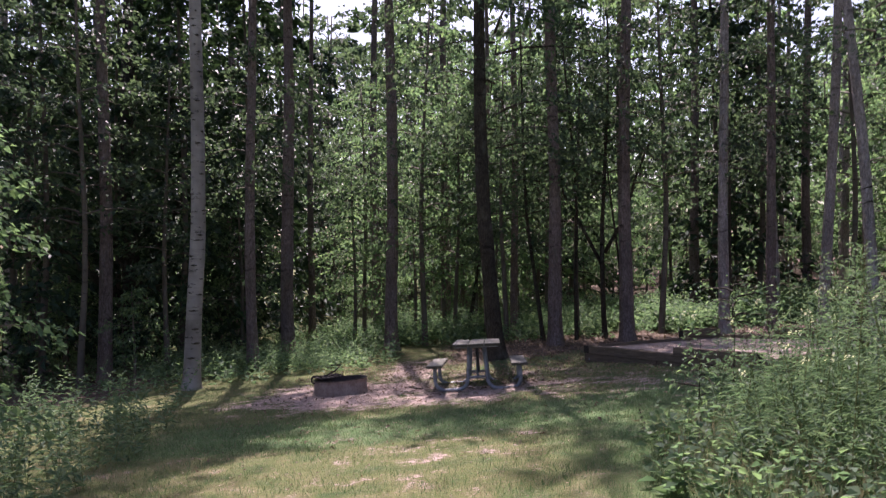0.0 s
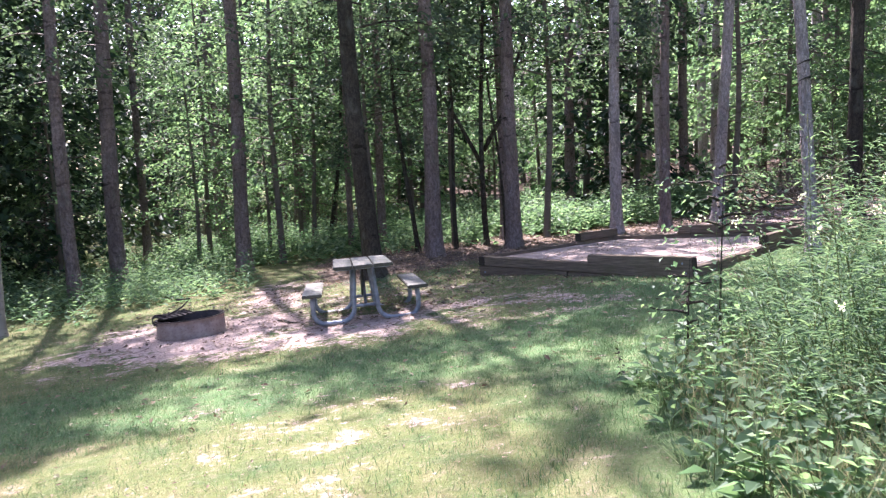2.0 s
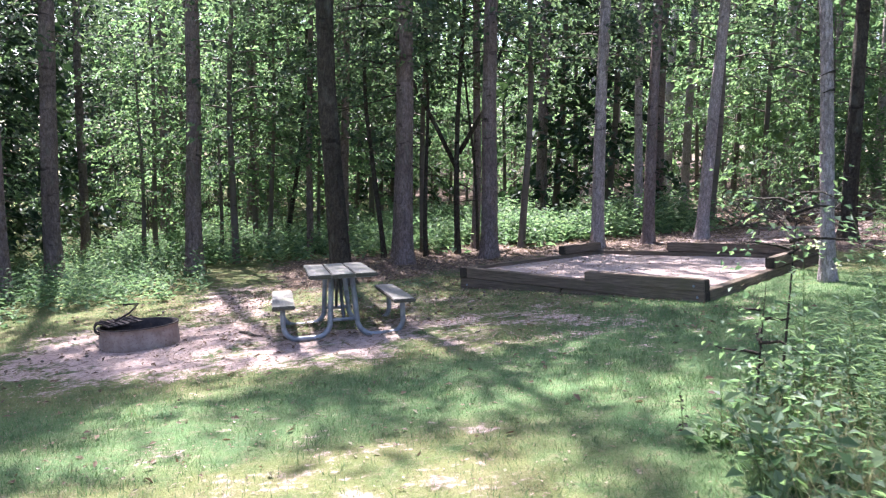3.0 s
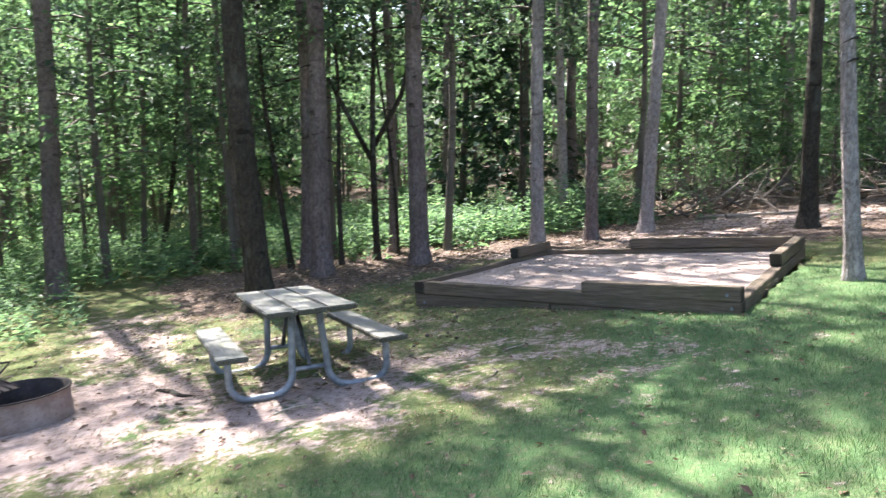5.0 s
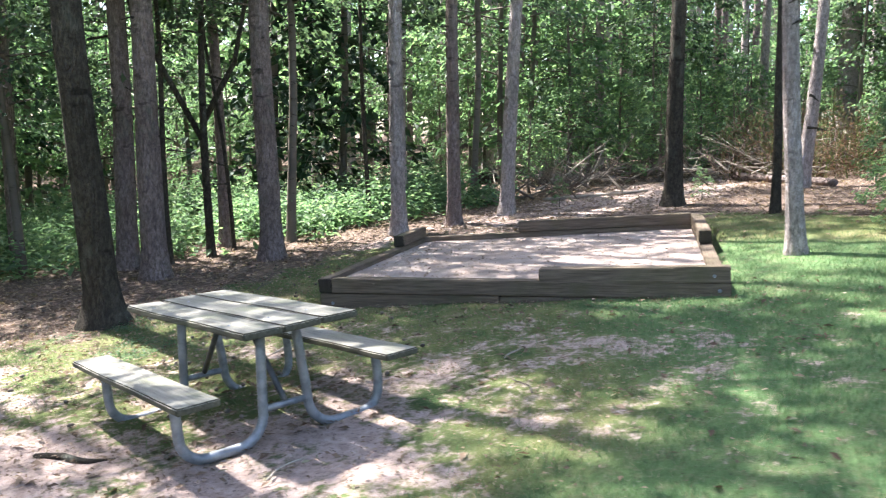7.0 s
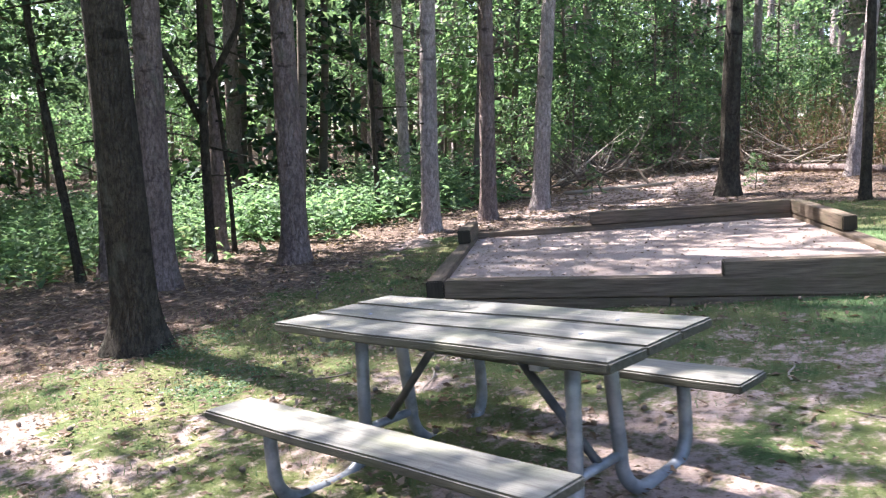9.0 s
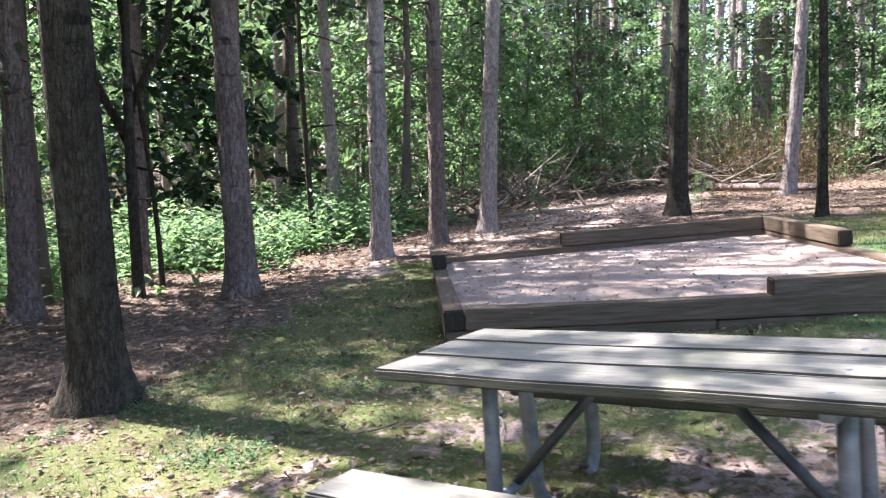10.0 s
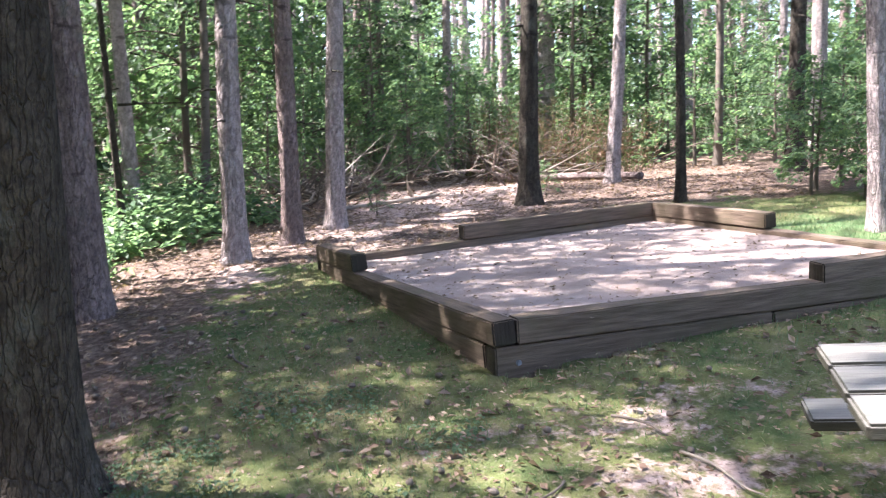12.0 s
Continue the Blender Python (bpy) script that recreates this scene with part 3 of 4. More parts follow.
def boughs(seed, h, low, spread, count, leaves, size, droop=0.12):
    """Limbs of a broad-leaved tree and the leaves in flat sprays along them."""
    g = np.random.default_rng(seed)
    limbs, lc, ld, ln = [], [], [], []
    per = leaves // count
    for k in range(count):
        z = low + (h - low) * ((k + g.random()) / count)
        a = k * 2.4 + g.random() * 0.8
        reach = spread * (0.45 + 0.55 * math.sin(math.pi * min(1, 0.25 + 0.75 * (z - low) / (h - low + 0.01)))) * (0.6 + 0.5 * g.random())
        t = np.linspace(0, 1, 6)
        out = np.array([math.cos(a), math.sin(a), 0])
        path = np.array([out * reach * q + np.array([0, 0, z + reach * (0.35 * q - (0.35 + droop) * q * q)]) + g.normal(size=3) * 0.03 * q for q in t])
        limbs.append(tube(path, 0.022 * (1.05 - t) * (0.5 + reach / 3), 3 if spread < 2.9 or leaves < 4000 else 6, cap=False))
        s = 0.2 + 0.85 * g.random(per) ** 0.8
        base = np.stack([np.interp(s, t, path[:, i]) for i in range(3)], 1)
        side = np.array([-math.sin(a), math.cos(a), 0])
        wide = (g.random(per) - 0.5) * 2 * reach * 0.42 * (1.15 - 0.5 * s)
        c = base + side * wide[:, None] + out * np.abs(wide)[:, None] * 0.3 + g.normal(size=(per, 3)) * np.array([0.05, 0.05, 0.09])
        lc.append(c)
        ld.append(unit(out * 0.7 + side * np.sign(wide)[:, None] * 0.6 + g.normal(size=(per, 3)) * 0.45 - np.array([0, 0, 0.3])))
        ln.append(unit(g.normal(size=(per, 3)) * 0.42 + np.array([0, 0, 1.0])))
    c, d, n = (np.concatenate(q) for q in (lc, ld, ln))
    L = size * (0.7 + 0.6 * g.random(len(c)))
    return merged(limbs), leaf_quads(c, d, n, L, L * (0.62 + 0.2 * g.random(len(c))))


CROWNS = [make_mesh("crown", *pine_crown(20 + k, 19.0, 2.2, 52, 20), M_NEEDLE, False) for k in range(3)]
MID_CROWN = make_mesh("crown", *pine_crown(78, 19.0, 2.2, 34, 20), M_NEEDLE, False)
THIN_CROWN = make_mesh("crown", *pine_crown(77, 19.0, 1.8, 14, 18), M_NEEDLE, False)
THIN = {3, 4, 6, 7, 8, 13, 14, 15, 16, 19, 20, 22, 24, 25}      # pines that let the sun through to the undergrowth


def stubs(t, g, h0, h1, count, r, reach=0.3):
    """Dead branch stubs that pines keep low on the trunk."""
    for k in range(count):
        z, a = h0 + (h1 - h0) * (k + g.random()) / count, g.random() * 6.283
        l = r * 0.5 + reach * (0.3 + g.random())
        d = np.array([math.cos(a), math.sin(a), 0.15 - 0.4 * g.random()])
        base = d * np.array([1, 1, 0]) * r * 0.7 + np.array([0, 0, z])
        pts = [base + d * l * q + np.array([0, 0, -0.05 * q * q]) for q in (0, 0.4, 1.0)]
        part_mesh("branch", make_mesh("branch", *tube(pts, [0.02, 0.012, 0.005], 6), M_OAK), t)


def standing(name, label, category, x, y, r, material, h=19.0, lean=(0, 0), seed=0, crown=True, stub=8, flare=1.45, rough=0.16, reach=0.35, wiggle=0.05):
    g = np.random.default_rng(seed)
    t = tagged(new(name), label, category)
    p, rad = trunk_path(h, r * 0.9, lean, 34, wiggle, seed, flare)
    part_mesh("trunk", make_mesh("trunk", *tube(p, rad, 22, rough, 5.0), material), t)
    # Crown density is set by the shade wanted below; oaks and aspen carry pine crowns.
    if crown:
        part_mesh("crown", MID_CROWN if seed in (0, 1, 41) else THIN_CROWN if seed in THIN else CROWNS[seed % 3], t, m=pose(lean[0] * h, lean[1] * h, h - 19.0, 0, 0, seed * 67))
    # Second crown, out of view, added only to thicken the shade on the ground.
    if crown and seed in (10, 11):
        part_mesh("crown", CROWNS[(seed + 1) % 3], t, m=pose(lean[0] * h, lean[1] * h, h - 19.4, 0, 0, seed * 31 + 40))
    stubs(t, g, 1.0, 8.5, stub, r, reach * (0.45 if stub > 10 else 1.0))
    t.matrix_basis = pose(x, y, gz(x, y))
    return t


PINE_LABEL = "tall red pine with flaking grey-brown bark and dead stubs"
PINES_BY_PAD = [  # x, y, radius, lean x, lean y, pale
    (2.82, 19.95, 0.18, -0.012, 0.0, 0), (3.02, 21.35, 0.165, 0.0, 0.0, 0), (4.83, 21.73, 0.1, 0.0, 0.0, 0), (4.46, 19.65, 0.175, 0.0, 0.0, 0),
    (6.64, 19.35, 0.135, 0.0, 0.0, 1), (7.63, 19.1, 0.125, 0.0, 0.0, 0), (8.73, 18.93, 0.135, 0.035, -0.035, 1), (6.78, 12.95, 0.098, -0.055, 0.06, 1),
    (12.4, 15.4, 0.12, 0.06, -0.05, 1), (8.9, 21.9, 0.11, -0.01, 0.0, 1), (-4.37, 20.1, 0.15, 0.0, 0.0, 0), (-3.95, 22.6, 0.2, 0.0, 0.0, 0),
    (-1.18, 22.4, 0.19, 0.0, 0.0, 0), (0.4, 30.6, 0.21, 0.0, 0.0, 0),
]
PINES_IN_WOOD = [  # x, y, radius, lean x, lean y, pale
    (-2.15, 30.8, 0.2, 0.0, 0.0, 0), (-4.27, 29.4, 0.14, 0.0, 0.0, 0), (-8.0, 33.4, 0.24, 0.0, 0.0, 0), (1.52, 24.7, 0.09, 0.0, 0.0, 0),
    (2.25, 24.0, 0.12, 0.0, 0.0, 0), (15.9, 9.5, 0.15, 0.0, 0.0, 0), (20.0, 11.4, 0.11, 0.0, 0.0, 1), (-11.3, 29.0, 0.2, 0.0, 0.0, 0),
    (10.9, 24.5, 0.15, 0.0, 0.0, 0), (7.9, 25.5, 0.17, 0.0, 0.0, 0), (16.2, 22.5, 0.13, 0.0, 0.0, 1), (18.8, 19.3, 0.13, 0.0, 0.0, 1),
]
NEAR_PINES = PINES_BY_PAD + PINES_IN_WOOD
for k, (x, y, r, lx, ly, pale) in enumerate(NEAR_PINES):
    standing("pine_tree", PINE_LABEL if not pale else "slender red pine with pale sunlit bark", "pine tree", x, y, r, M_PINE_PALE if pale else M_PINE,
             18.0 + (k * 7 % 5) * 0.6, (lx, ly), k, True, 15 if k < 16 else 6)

oak = standing("oak_tree", "dark mossy oak trunk with flared roots in leaf litter", "oak tree", 1.25, 17.72, 0.182, M_OAK, 15.0, (-0.055, -0.09), 41, True, 2, 1.75, 0.22, 0.2, 0.1)
standing("oak_tree", "dark slim oak trunk beside leaf litter", "oak tree", 10.18, 16.55, 0.15, M_OAK, 16.0, (0.0, 0.0), 42, True, 4, 1.6, 0.2)
standing("oak_tree", "thin dark young oak trunk behind the tent pad", "oak tree", 9.60, 14.53, 0.07, M_OAK, 12.0, (0.0, 0.0), 43, False, 3)
standing("oak_tree", "dark straight oak trunk among low green bushes", "oak tree", 12.85, 12.5, 0.15, M_OAK, 16.0, (0.0, 0.0), 45, True, 3, 1.5, 0.2)
spread_oak = standing("oak_tree", "broad black oak with crooked low limbs in deep shade", "oak tree", -8.7, 24.3, 0.3, M_OAK, 15.0, (-0.01, 0.0), 46, False, 0, 1.6, 0.25, 0.2, 0.12)
for path in ([(0, 0, 1.7), (-1.0, -0.3, 2.5), (-1.9, -0.4, 3.3), (-2.7, -0.5, 3.6), (-3.6, -0.5, 4.6)], [(0, 0, 2.0), (0.8, -0.2, 3.1), (1.2, -0.3, 4.2), (1.9, -0.2, 5.2), (2.2, -0.2, 6.6)],
             [(0, 0, 2.6), (-0.6, -0.2, 3.8), (-0.9, -0.2, 5.4), (-1.4, 0.0, 7.2), (-1.5, 0.1, 9.0)]):
    part_mesh("bough", make_mesh("bough", *tube(path, [0.15, 0.12, 0.095, 0.075, 0.05], 10, 0.2), M_OAK), spread_oak, "crooked dark limb")
aspen = standing("aspen_tree", "pale grey aspen trunk with dark branch scars", "aspen tree", -4.88, 16.8, 0.185, M_BIRCH, 18.0, (0.02, 0.0), 44, True, 0, 1.3, 0.06, 0.2, 0.08)
for k, (x, y, r, lx, ly) in enumerate([(2.75, 21.65, 0.06, -0.08, 0.02), (4.22, 21.05, 0.07, 0.0, 0), (7.5, 21.2, 0.05, -0.03, 0.0), (3.5, 20.95, 0.05, -0.04, 0), (1.0, 26.0, 0.07, 0.12, 0), (4.73, 21.25, 0.035, -0.05, 0.03)]):
    standing("young_tree", "thin dark understorey trunk with crooked stem", "tree", x, y, r, M_OAK, 9.0, (lx, ly), 60 + k, False, 6, 1.3, 0.2, 0.9, 0.14)

limbs, leaf = boughs(301, 11.5, 4.3, 3.0, 20, 3200, 0.13)
part_mesh("bough", make_mesh("bough", *limbs, M_OAK), oak, "dark spreading limbs")
part_mesh("foliage", make_mesh("foliage", *leaf, M_LEAF, False), oak, "dull green leaves in flat sprays")
limbs, leaf = boughs(302, 10.0, 5.0, 2.6, 14, 2400, 0.12)
for ob in (o for o in list(scene.objects) if o.name == "oak_tree.001"):
    part_mesh("bough", make_mesh("bough", *limbs, M_OAK), ob, "dark spreading limbs")
    part_mesh("foliage", make_mesh("foliage", *leaf, M_LEAF, False), ob, "dull green leaves in flat sprays")

limbs, leaf = boughs(303, 9.0, 3.3, 2.1, 15, 1500, 0.12)
YOUNG_LEAVES = make_mesh("bough", *limbs, M_OAK), make_mesh("foliage", *leaf, M_LEAF_PALE, False)
for k, ob in enumerate([o for o in list(scene.objects) if o.name.startswith("young_tree")][:5]):
    if k in (2, 3):
        continue
    part_mesh("bough", YOUNG_LEAVES[0], ob, "thin spreading limbs", pose(0, 0, 0, 0, 0, k * 71))["kind"] = "stuff"
    part_mesh("foliage", YOUNG_LEAVES[1], ob, "pale green leaves in flat sprays", pose(0, 0, 0, 0, 0, k * 71))
for ob in (o for o in list(scene.objects) if o.name == "young_tree.001"):
    for path in ([(0, 0, 1.7), (-0.5, 0.1, 2.7), (-1.0, 0.1, 3.6), (-1.25, 0.2, 5.2)], [(0, 0, 2.1), (0.5, -0.1, 3.0), (0.8, 0, 4.0), (1.3, 0.1, 5.2)]):
        part_mesh("bough", make_mesh("bough", *tube(path, [0.05, 0.042, 0.034, 0.02], 8, 0.2), M_OAK), ob, "crooked dark limb")

# dark eyes and scars on the aspen's bark
g = np.random.default_rng(45)
for k in range(26):
    z, a = 0.5 + 0.3 * k + 0.2 * g.random(), g.uniform(-2.6, -0.4)
    r = 0.167 * (1 - 0.75 * z / 18.0) + 0.004
    cx, cy = 0.02 * z + 0.08 * math.sin(z * 0.45 + 44) * min(1, z / 3), 0.08 * math.cos(z * 0.37 + 88) * min(1, z / 3)
    w = g.uniform(0.25, 0.7)
    arc = [(cx + r * math.cos(a + q * w), cy + r * math.sin(a + q * w), z + 0.01 * q * q - 0.012 * abs(q)) for q in (-1, -0.5, 0, 0.5, 1)]
    part_mesh("bark_scar", make_mesh("bark_scar", *tube(arc, [0.003, 0.012, 0.016 + 0.012 * g.random(), 0.011, 0.003], 7, 0.3, 30), M_OAK), aspen)

# leafy low boughs on the pines beside the clearing
LOW = []
for k in range(3):
    limbs, leaf = boughs(320 + k, 7.5, 3.5, 1.7, 11, 900, 0.12, 0.3)
    LOW.append((make_mesh("bough", *limbs, M_TWIG), make_mesh("foliage", *leaf, M_LEAF, False)))
for k, ob in enumerate([o for o in list(scene.objects) if o.name.startswith("pine_tree")][:20]):
    if k in (6, 13, 14, 16):
        continue
    spin = pose(0, 0, 0.25 * (k % 4), 0, 0, k * 83)
    part_mesh("bough", LOW[k % 3][0], ob, "thin drooping limbs", spin)["kind"] = "stuff"
    part_mesh("foliage", LOW[k % 3][1], ob, "drooping green sprays", spin)

# far pines: one built, then copied
far_proto = []
for k in range(6):
    t = tagged(new("pine_tree"), "distant straight pine trunk in the plantation", "pine tree", "plantation pines")
    p, rad = trunk_path(20.0, 0.16, (0.006 * (k - 1), 0.004), 9, 0.06, k, 1.3)
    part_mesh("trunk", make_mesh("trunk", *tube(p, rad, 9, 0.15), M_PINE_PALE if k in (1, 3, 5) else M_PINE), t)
    part_mesh("crown", make_mesh("crown", *pine_crown(90 + k, 20.0, 2.3, 44 if k < 3 else 8, 17), M_NEEDLE, False), t)
    far_proto.append(t)
taken = [(q[0], q[1]) for q in NEAR_PINES] + [(1.25, 17.76), (10.2, 16.5), (-4.9, 16.8)]


def clear_of(x, y, gap):
    return all(math.hypot(x - a, y - b) > gap for a, b in taken)


g = np.random.default_rng(5)
spots = []
for _ in range(6000):
    x, y = g.uniform(-48, 62), g.uniform(-22, 78)
    north = y > 24 + 0.10 * abs(x) or (x > 13 and y > 6 + 0.1 * x) or (x < -7 and y > 17)
    south = y < -9 or (x < -11 and y < 17) or (x > 16 and y < 6)
    if not (north or south) or not clear_of(x, y, 2.9 if north else 6.5):
        continue
    if (-6.5 < x < 11 and 22 < y < 42) or (-0.11 < (x + 0.5) / max(y, 1) < -0.07 and y > 42 and g.random() < 0.6):
        continue
    taken.append((x, y))
    spots.append((x, y))
    if len(spots) >= 210:
        break
for _ in range(3000):       # the plantation's rows to the east, close together
    x, y = g.uniform(16.5, 46), g.uniform(7, 34)
    if clear_of(x, y, 1.9):
        taken.append((x, y))
        spots.append((x, y))
    if len(spots) >= 285:
        break
used = set()
for k, (x, y) in enumerate(spots):
    m = pose(x, y, gz(x, y), 0, 0, k * 77) @ Matrix.Diagonal((0.75 + 0.5 * g.random(),) * 2 + (0.85 + 0.3 * g.random(), 1))
    sort = k % 3 + (3 if (x > 8.5 and -4 < y < 46) or (y > 16 and (k % 2 or (-3 < x < 14 and y < 52))) else 0)
    if sort not in used:
        far_proto[sort].matrix_basis = m
        used.add(sort)
    else:
        copy_thing(far_proto[sort], m)

# broad-leaved understorey
young = []
for k, (h, low, spread, count, leaves, size, mat) in enumerate([
        (7.5, 2.2, 2.0, 24, 2500, 0.122, M_LEAF), (9.5, 3.2, 2.5, 28, 2500, 0.138, M_LEAF), (5.0, 1.0, 1.5, 18, 1700, 0.105, M_LEAF_PALE),
        (8.5, 1.6, 2.0, 28, 2400, 0.122, M_LEAF_PALE), (3.0, 0.4, 1.2, 14, 1000, 0.115, M_LEAF_PALE),
        (13.0, 0.8, 3.6, 34, 2200, 0.30, M_LEAF), (11.0, 0.6, 3.2, 32, 2400, 0.26, M_LEAF_PALE),
        (11.0, 0.5, 1.7, 48, 2300, 0.24, M_SPRUCE)]):
    if mat == M_SPRUCE:
        t = tagged(new("spruce_tree"), "dark spruce with drooping boughs under the pines", "spruce tree", "understorey")
    else:
        t = tagged(new("maple_sapling" if h > 4 else "shrub"), "leafy green understorey sapling with drooping sprays" if h > 4 else "low leafy green shrub", "tree" if h > 4 else "shrub", "understorey")
    limbs, leaf = boughs(200 + k, h, low, spread, count, leaves, size, 0.5 if mat == M_SPRUCE else 0.12)
    p, rad = trunk_path(h, 0.035 + 0.005 * h, (0.01, 0.0), 8, 0.1, k, 1.2)
    part_mesh("trunk", make_mesh("trunk", *tube(p, rad, 7), M_TWIG), t)
    part_mesh("branchwork", make_mesh("branchwork", *limbs, M_TWIG), t)["kind"] = "stuff"
    part_mesh("crown", make_mesh("crown", *leaf, mat, False), t)
    young.append(t)
placed = [0] * len(young)


def plant(kind, x, y, turn=0.0, s=1.0, sz=None):
    m = pose(x, y, gz(x, y), 0, 0, turn) @ Matrix.Diagonal((s, s, sz or s, 1))
    if placed[kind]:
        copy_thing(young[kind], m)
    else:
        young[kind].matrix_basis = m
    placed[kind] += 1


PLANTED_A = [  # kind, x, y, turn, scale
    (1, 5.6, 20.9, 20, 1.0), (0, 3.7, 22.0, 70, 1.0), (0, 1.9, 22.6, 170, 1.0), (0, 0.6, 25.5, 10, 1.0),
    (3, -1.6, 31.5, 40, 1.1), (3, 1.2, 35.0, 140, 1.2), (1, 5.0, 33.5, 100, 1.1), (0, 8.6, 30.5, 200, 1.0),
    (2, -2.4, 25.0, 30, 1.0), (2, -5.5, 24.0, 80, 1.1), (0, -6.5, 20.5, 120, 1.0), (1, -8.0, 19.0, 60, 1.0),
    (0, -7.2, 25.0, 200, 1.1), (3, -10.5, 22.0, 20, 1.1), (1, -9.5, 16.5, 300, 0.9), (2, -8.3, 14.0, 15, 0.9),
]
PLANTED_B = [  # kind, x, y, turn, scale
    (1, 10.8, 21.8, 0, 1.0), (3, 13.5, 23.5, 90, 1.0), (0, 16.5, 20.3, 45, 1.0), (3, 17.5, 21.0, 10, 1.1),
    (1, 14.5, 13.5, 230, 1.0), (4, 9.0, 12.0, 60, 0.8), (4, 10.0, 12.8, 10, 0.7),
    (2, 17.6, 14.6, 75, 1.0), (0, 18.0, 16.0, 140, 1.0), (3, 13.0, 9.0, 33, 1.0), (2, -4.0, 6.7, 40, 0.72),
    (3, 0.3, 26.8, 15, 0.9), (3, -2.2, 26.4, 160, 0.85), (3, 1.4, 29.2, 260, 1.0), (2, -0.6, 25.2, 75, 0.9),
]
PLANTED_C = [  # kind, x, y, turn, scale
    (7, 9.6, 24.9, 0, 1.1), (7, -9.3, 20.0, 90, 0.9), (7, -7.0, 23.2, 50, 1.0), (7, -5.8, 26.0, 130, 1.0),
    (7, -8.6, 26.5, 200, 1.1), (7, 5.5, 34.0, 20, 1.1), (4, 8.9, 12.5, 10, 0.5), (4, 9.6, 12.95, 90, 0.58),
    (4, 9.4, 11.6, 200, 0.6), (4, 10.4, 12.4, 300, 0.75), (4, 8.4, 11.7, 30, 0.42), (1, 10.5, 29.0, 250, 1.1),
    (0, 2.8, 32.5, 170, 1.0), (4, 13.8, 21.6, 45, 1.0), (4, 17.2, 18.9, 99, 1.0), (4, 17.0, 20.0, 200, 1.1),
]
PLANTED_D = [  # kind, x, y, turn, scale
    (2, 14.2, 21.9, 0, 1.0),
]
PLANTED_D += [  # low bushes growing through the dead branches, and one at the dark oak's foot
    (4, 12.9, 20.9, 0, 0.9), (4, 11.9, 21.2, 60, 0.8), (4, 13.9, 19.2, 130, 0.8), (4, 15.3, 18.2, 210, 0.8), (4, 16.3, 17.2, 20, 0.8), (4, 16.6, 15.4, 300, 0.8),
    (4, 10.75, 16.35, 80, 0.22), (4, 9.9, 18.7, 140, 0.22), (2, 15.2, 20.2, 70, 0.8), (7, 8.7, 26.4, 33, 1.1), (3, -0.3, 23.5, 50, 1.0), (3, 2.7, 27.6, 20, 1.0), (3, 4.0, 29.8, 140, 1.1), (2, 1.9, 26.3, 300, 0.9), (7, -7.5, 29.5, 120, 1.1), (7, -5.6, 31.0, 10, 1.1), (4, 8.0, 12.1, 20, 0.42), (4, 8.3, 12.5, 120, 0.36),
]
HAND = PLANTED_A + PLANTED_B + PLANTED_C + PLANTED_D
for k, x, y, a, s in HAND:
    plant(k, x, y, a, s)
def fill(count, kinds, lo, hi, gap, where, s0, s1):
    """Plants the wood's depth, well apart, between two distances from the clearing."""
    done, own = 0, []
    for _ in range(9000):
        x, y = g.uniform(-min(60, hi), min(86, hi + 2)), g.uniform(-min(40, hi), min(92, hi + 11))
        d = math.hypot(x - 2, y - 11)
        if not lo < d < hi or not where(x, y) or any(math.hypot(x - a, y - b) < gap for a, b in own):
            continue
        own.append((x, y))
        plant(int(g.choice(kinds)), x, y, g.random() * 360, s0 + (s1 - s0) * g.random())
        done += 1
        if done >= count:
            break


ahead = lambda x, y: y > (32.5 if -2 < x < 10 else 27.5) + 0.1 * abs(x - 4) or (x > 14.5 and y > 8 + 0.2 * (x - 15)) or (x < -8 and y > 13)
east = lambda x, y: x > 14 and 5 < y < 12 + 0.62 * x
fill(60, [0, 1, 7, 4, 7, 1, 1], 15, 38, 1.9, lambda x, y: ahead(x, y) and x < 1, 0.8, 1.15)
fill(44, [0, 3, 3, 6, 3, 2, 2], 15, 38, 2.7, lambda x, y: ahead(x, y) and x >= 1 and not east(x, y), 0.85, 1.2)
fill(16, [3, 0, 2], 16, 40, 3.6, lambda x, y: east(x, y) and x > 18, 0.7, 1.0)
fill(54, [4, 2, 4, 4], 17, 34, 1.7, east, 0.9, 1.4)
fill(72, [5, 6, 5], 36, 62, 3.9, lambda x, y: y > 15 + 0.15 * abs(x) and not (-0.11 < (x + 0.5) / y < -0.07 and (x * 7.3 + y * 3.1) % 2 < 1.2) and not east(x, y), 1.1, 1.45)
fill(14, [6, 6, 5], 40, 66, 6.0, east, 0.7, 0.95)
fill(60, [4, 4, 2, 4], 11, 22, 1.35, lambda x, y: x > 13.6 + 0.12 * abs(y - 16) and 8 < y < 30 and math.hypot(x - 14.9, y - 16.5) > 1.7, 0.7, 1.0)
fill(22, [4, 2], 7, 16, 1.3, lambda x, y: x > 8.8 and y < 11.6 - 0.1 * (x - 9) and y > 7.0, 0.4, 0.7)
fill(46, [4, 4, 2], 10, 26, 1.6, lambda x, y: x < -6.0 and y > 12, 0.7, 1.1)
fill(40, [4, 4, 2], 20, 42, 2.0, lambda x, y: -12 < x < 13 and y > 33, 0.8, 1.3)
fill(26, [5, 6], 58, 84, 6.0, lambda x, y: y > 12 and x > -40 and not -0.11 < (x + 0.5) / y < -0.07, 1.3, 1.7)
fill(18, [5, 6], 24, 44, 7.5, lambda x, y: y < 4 or (y < 15 and x < -20), 0.9, 1.2)

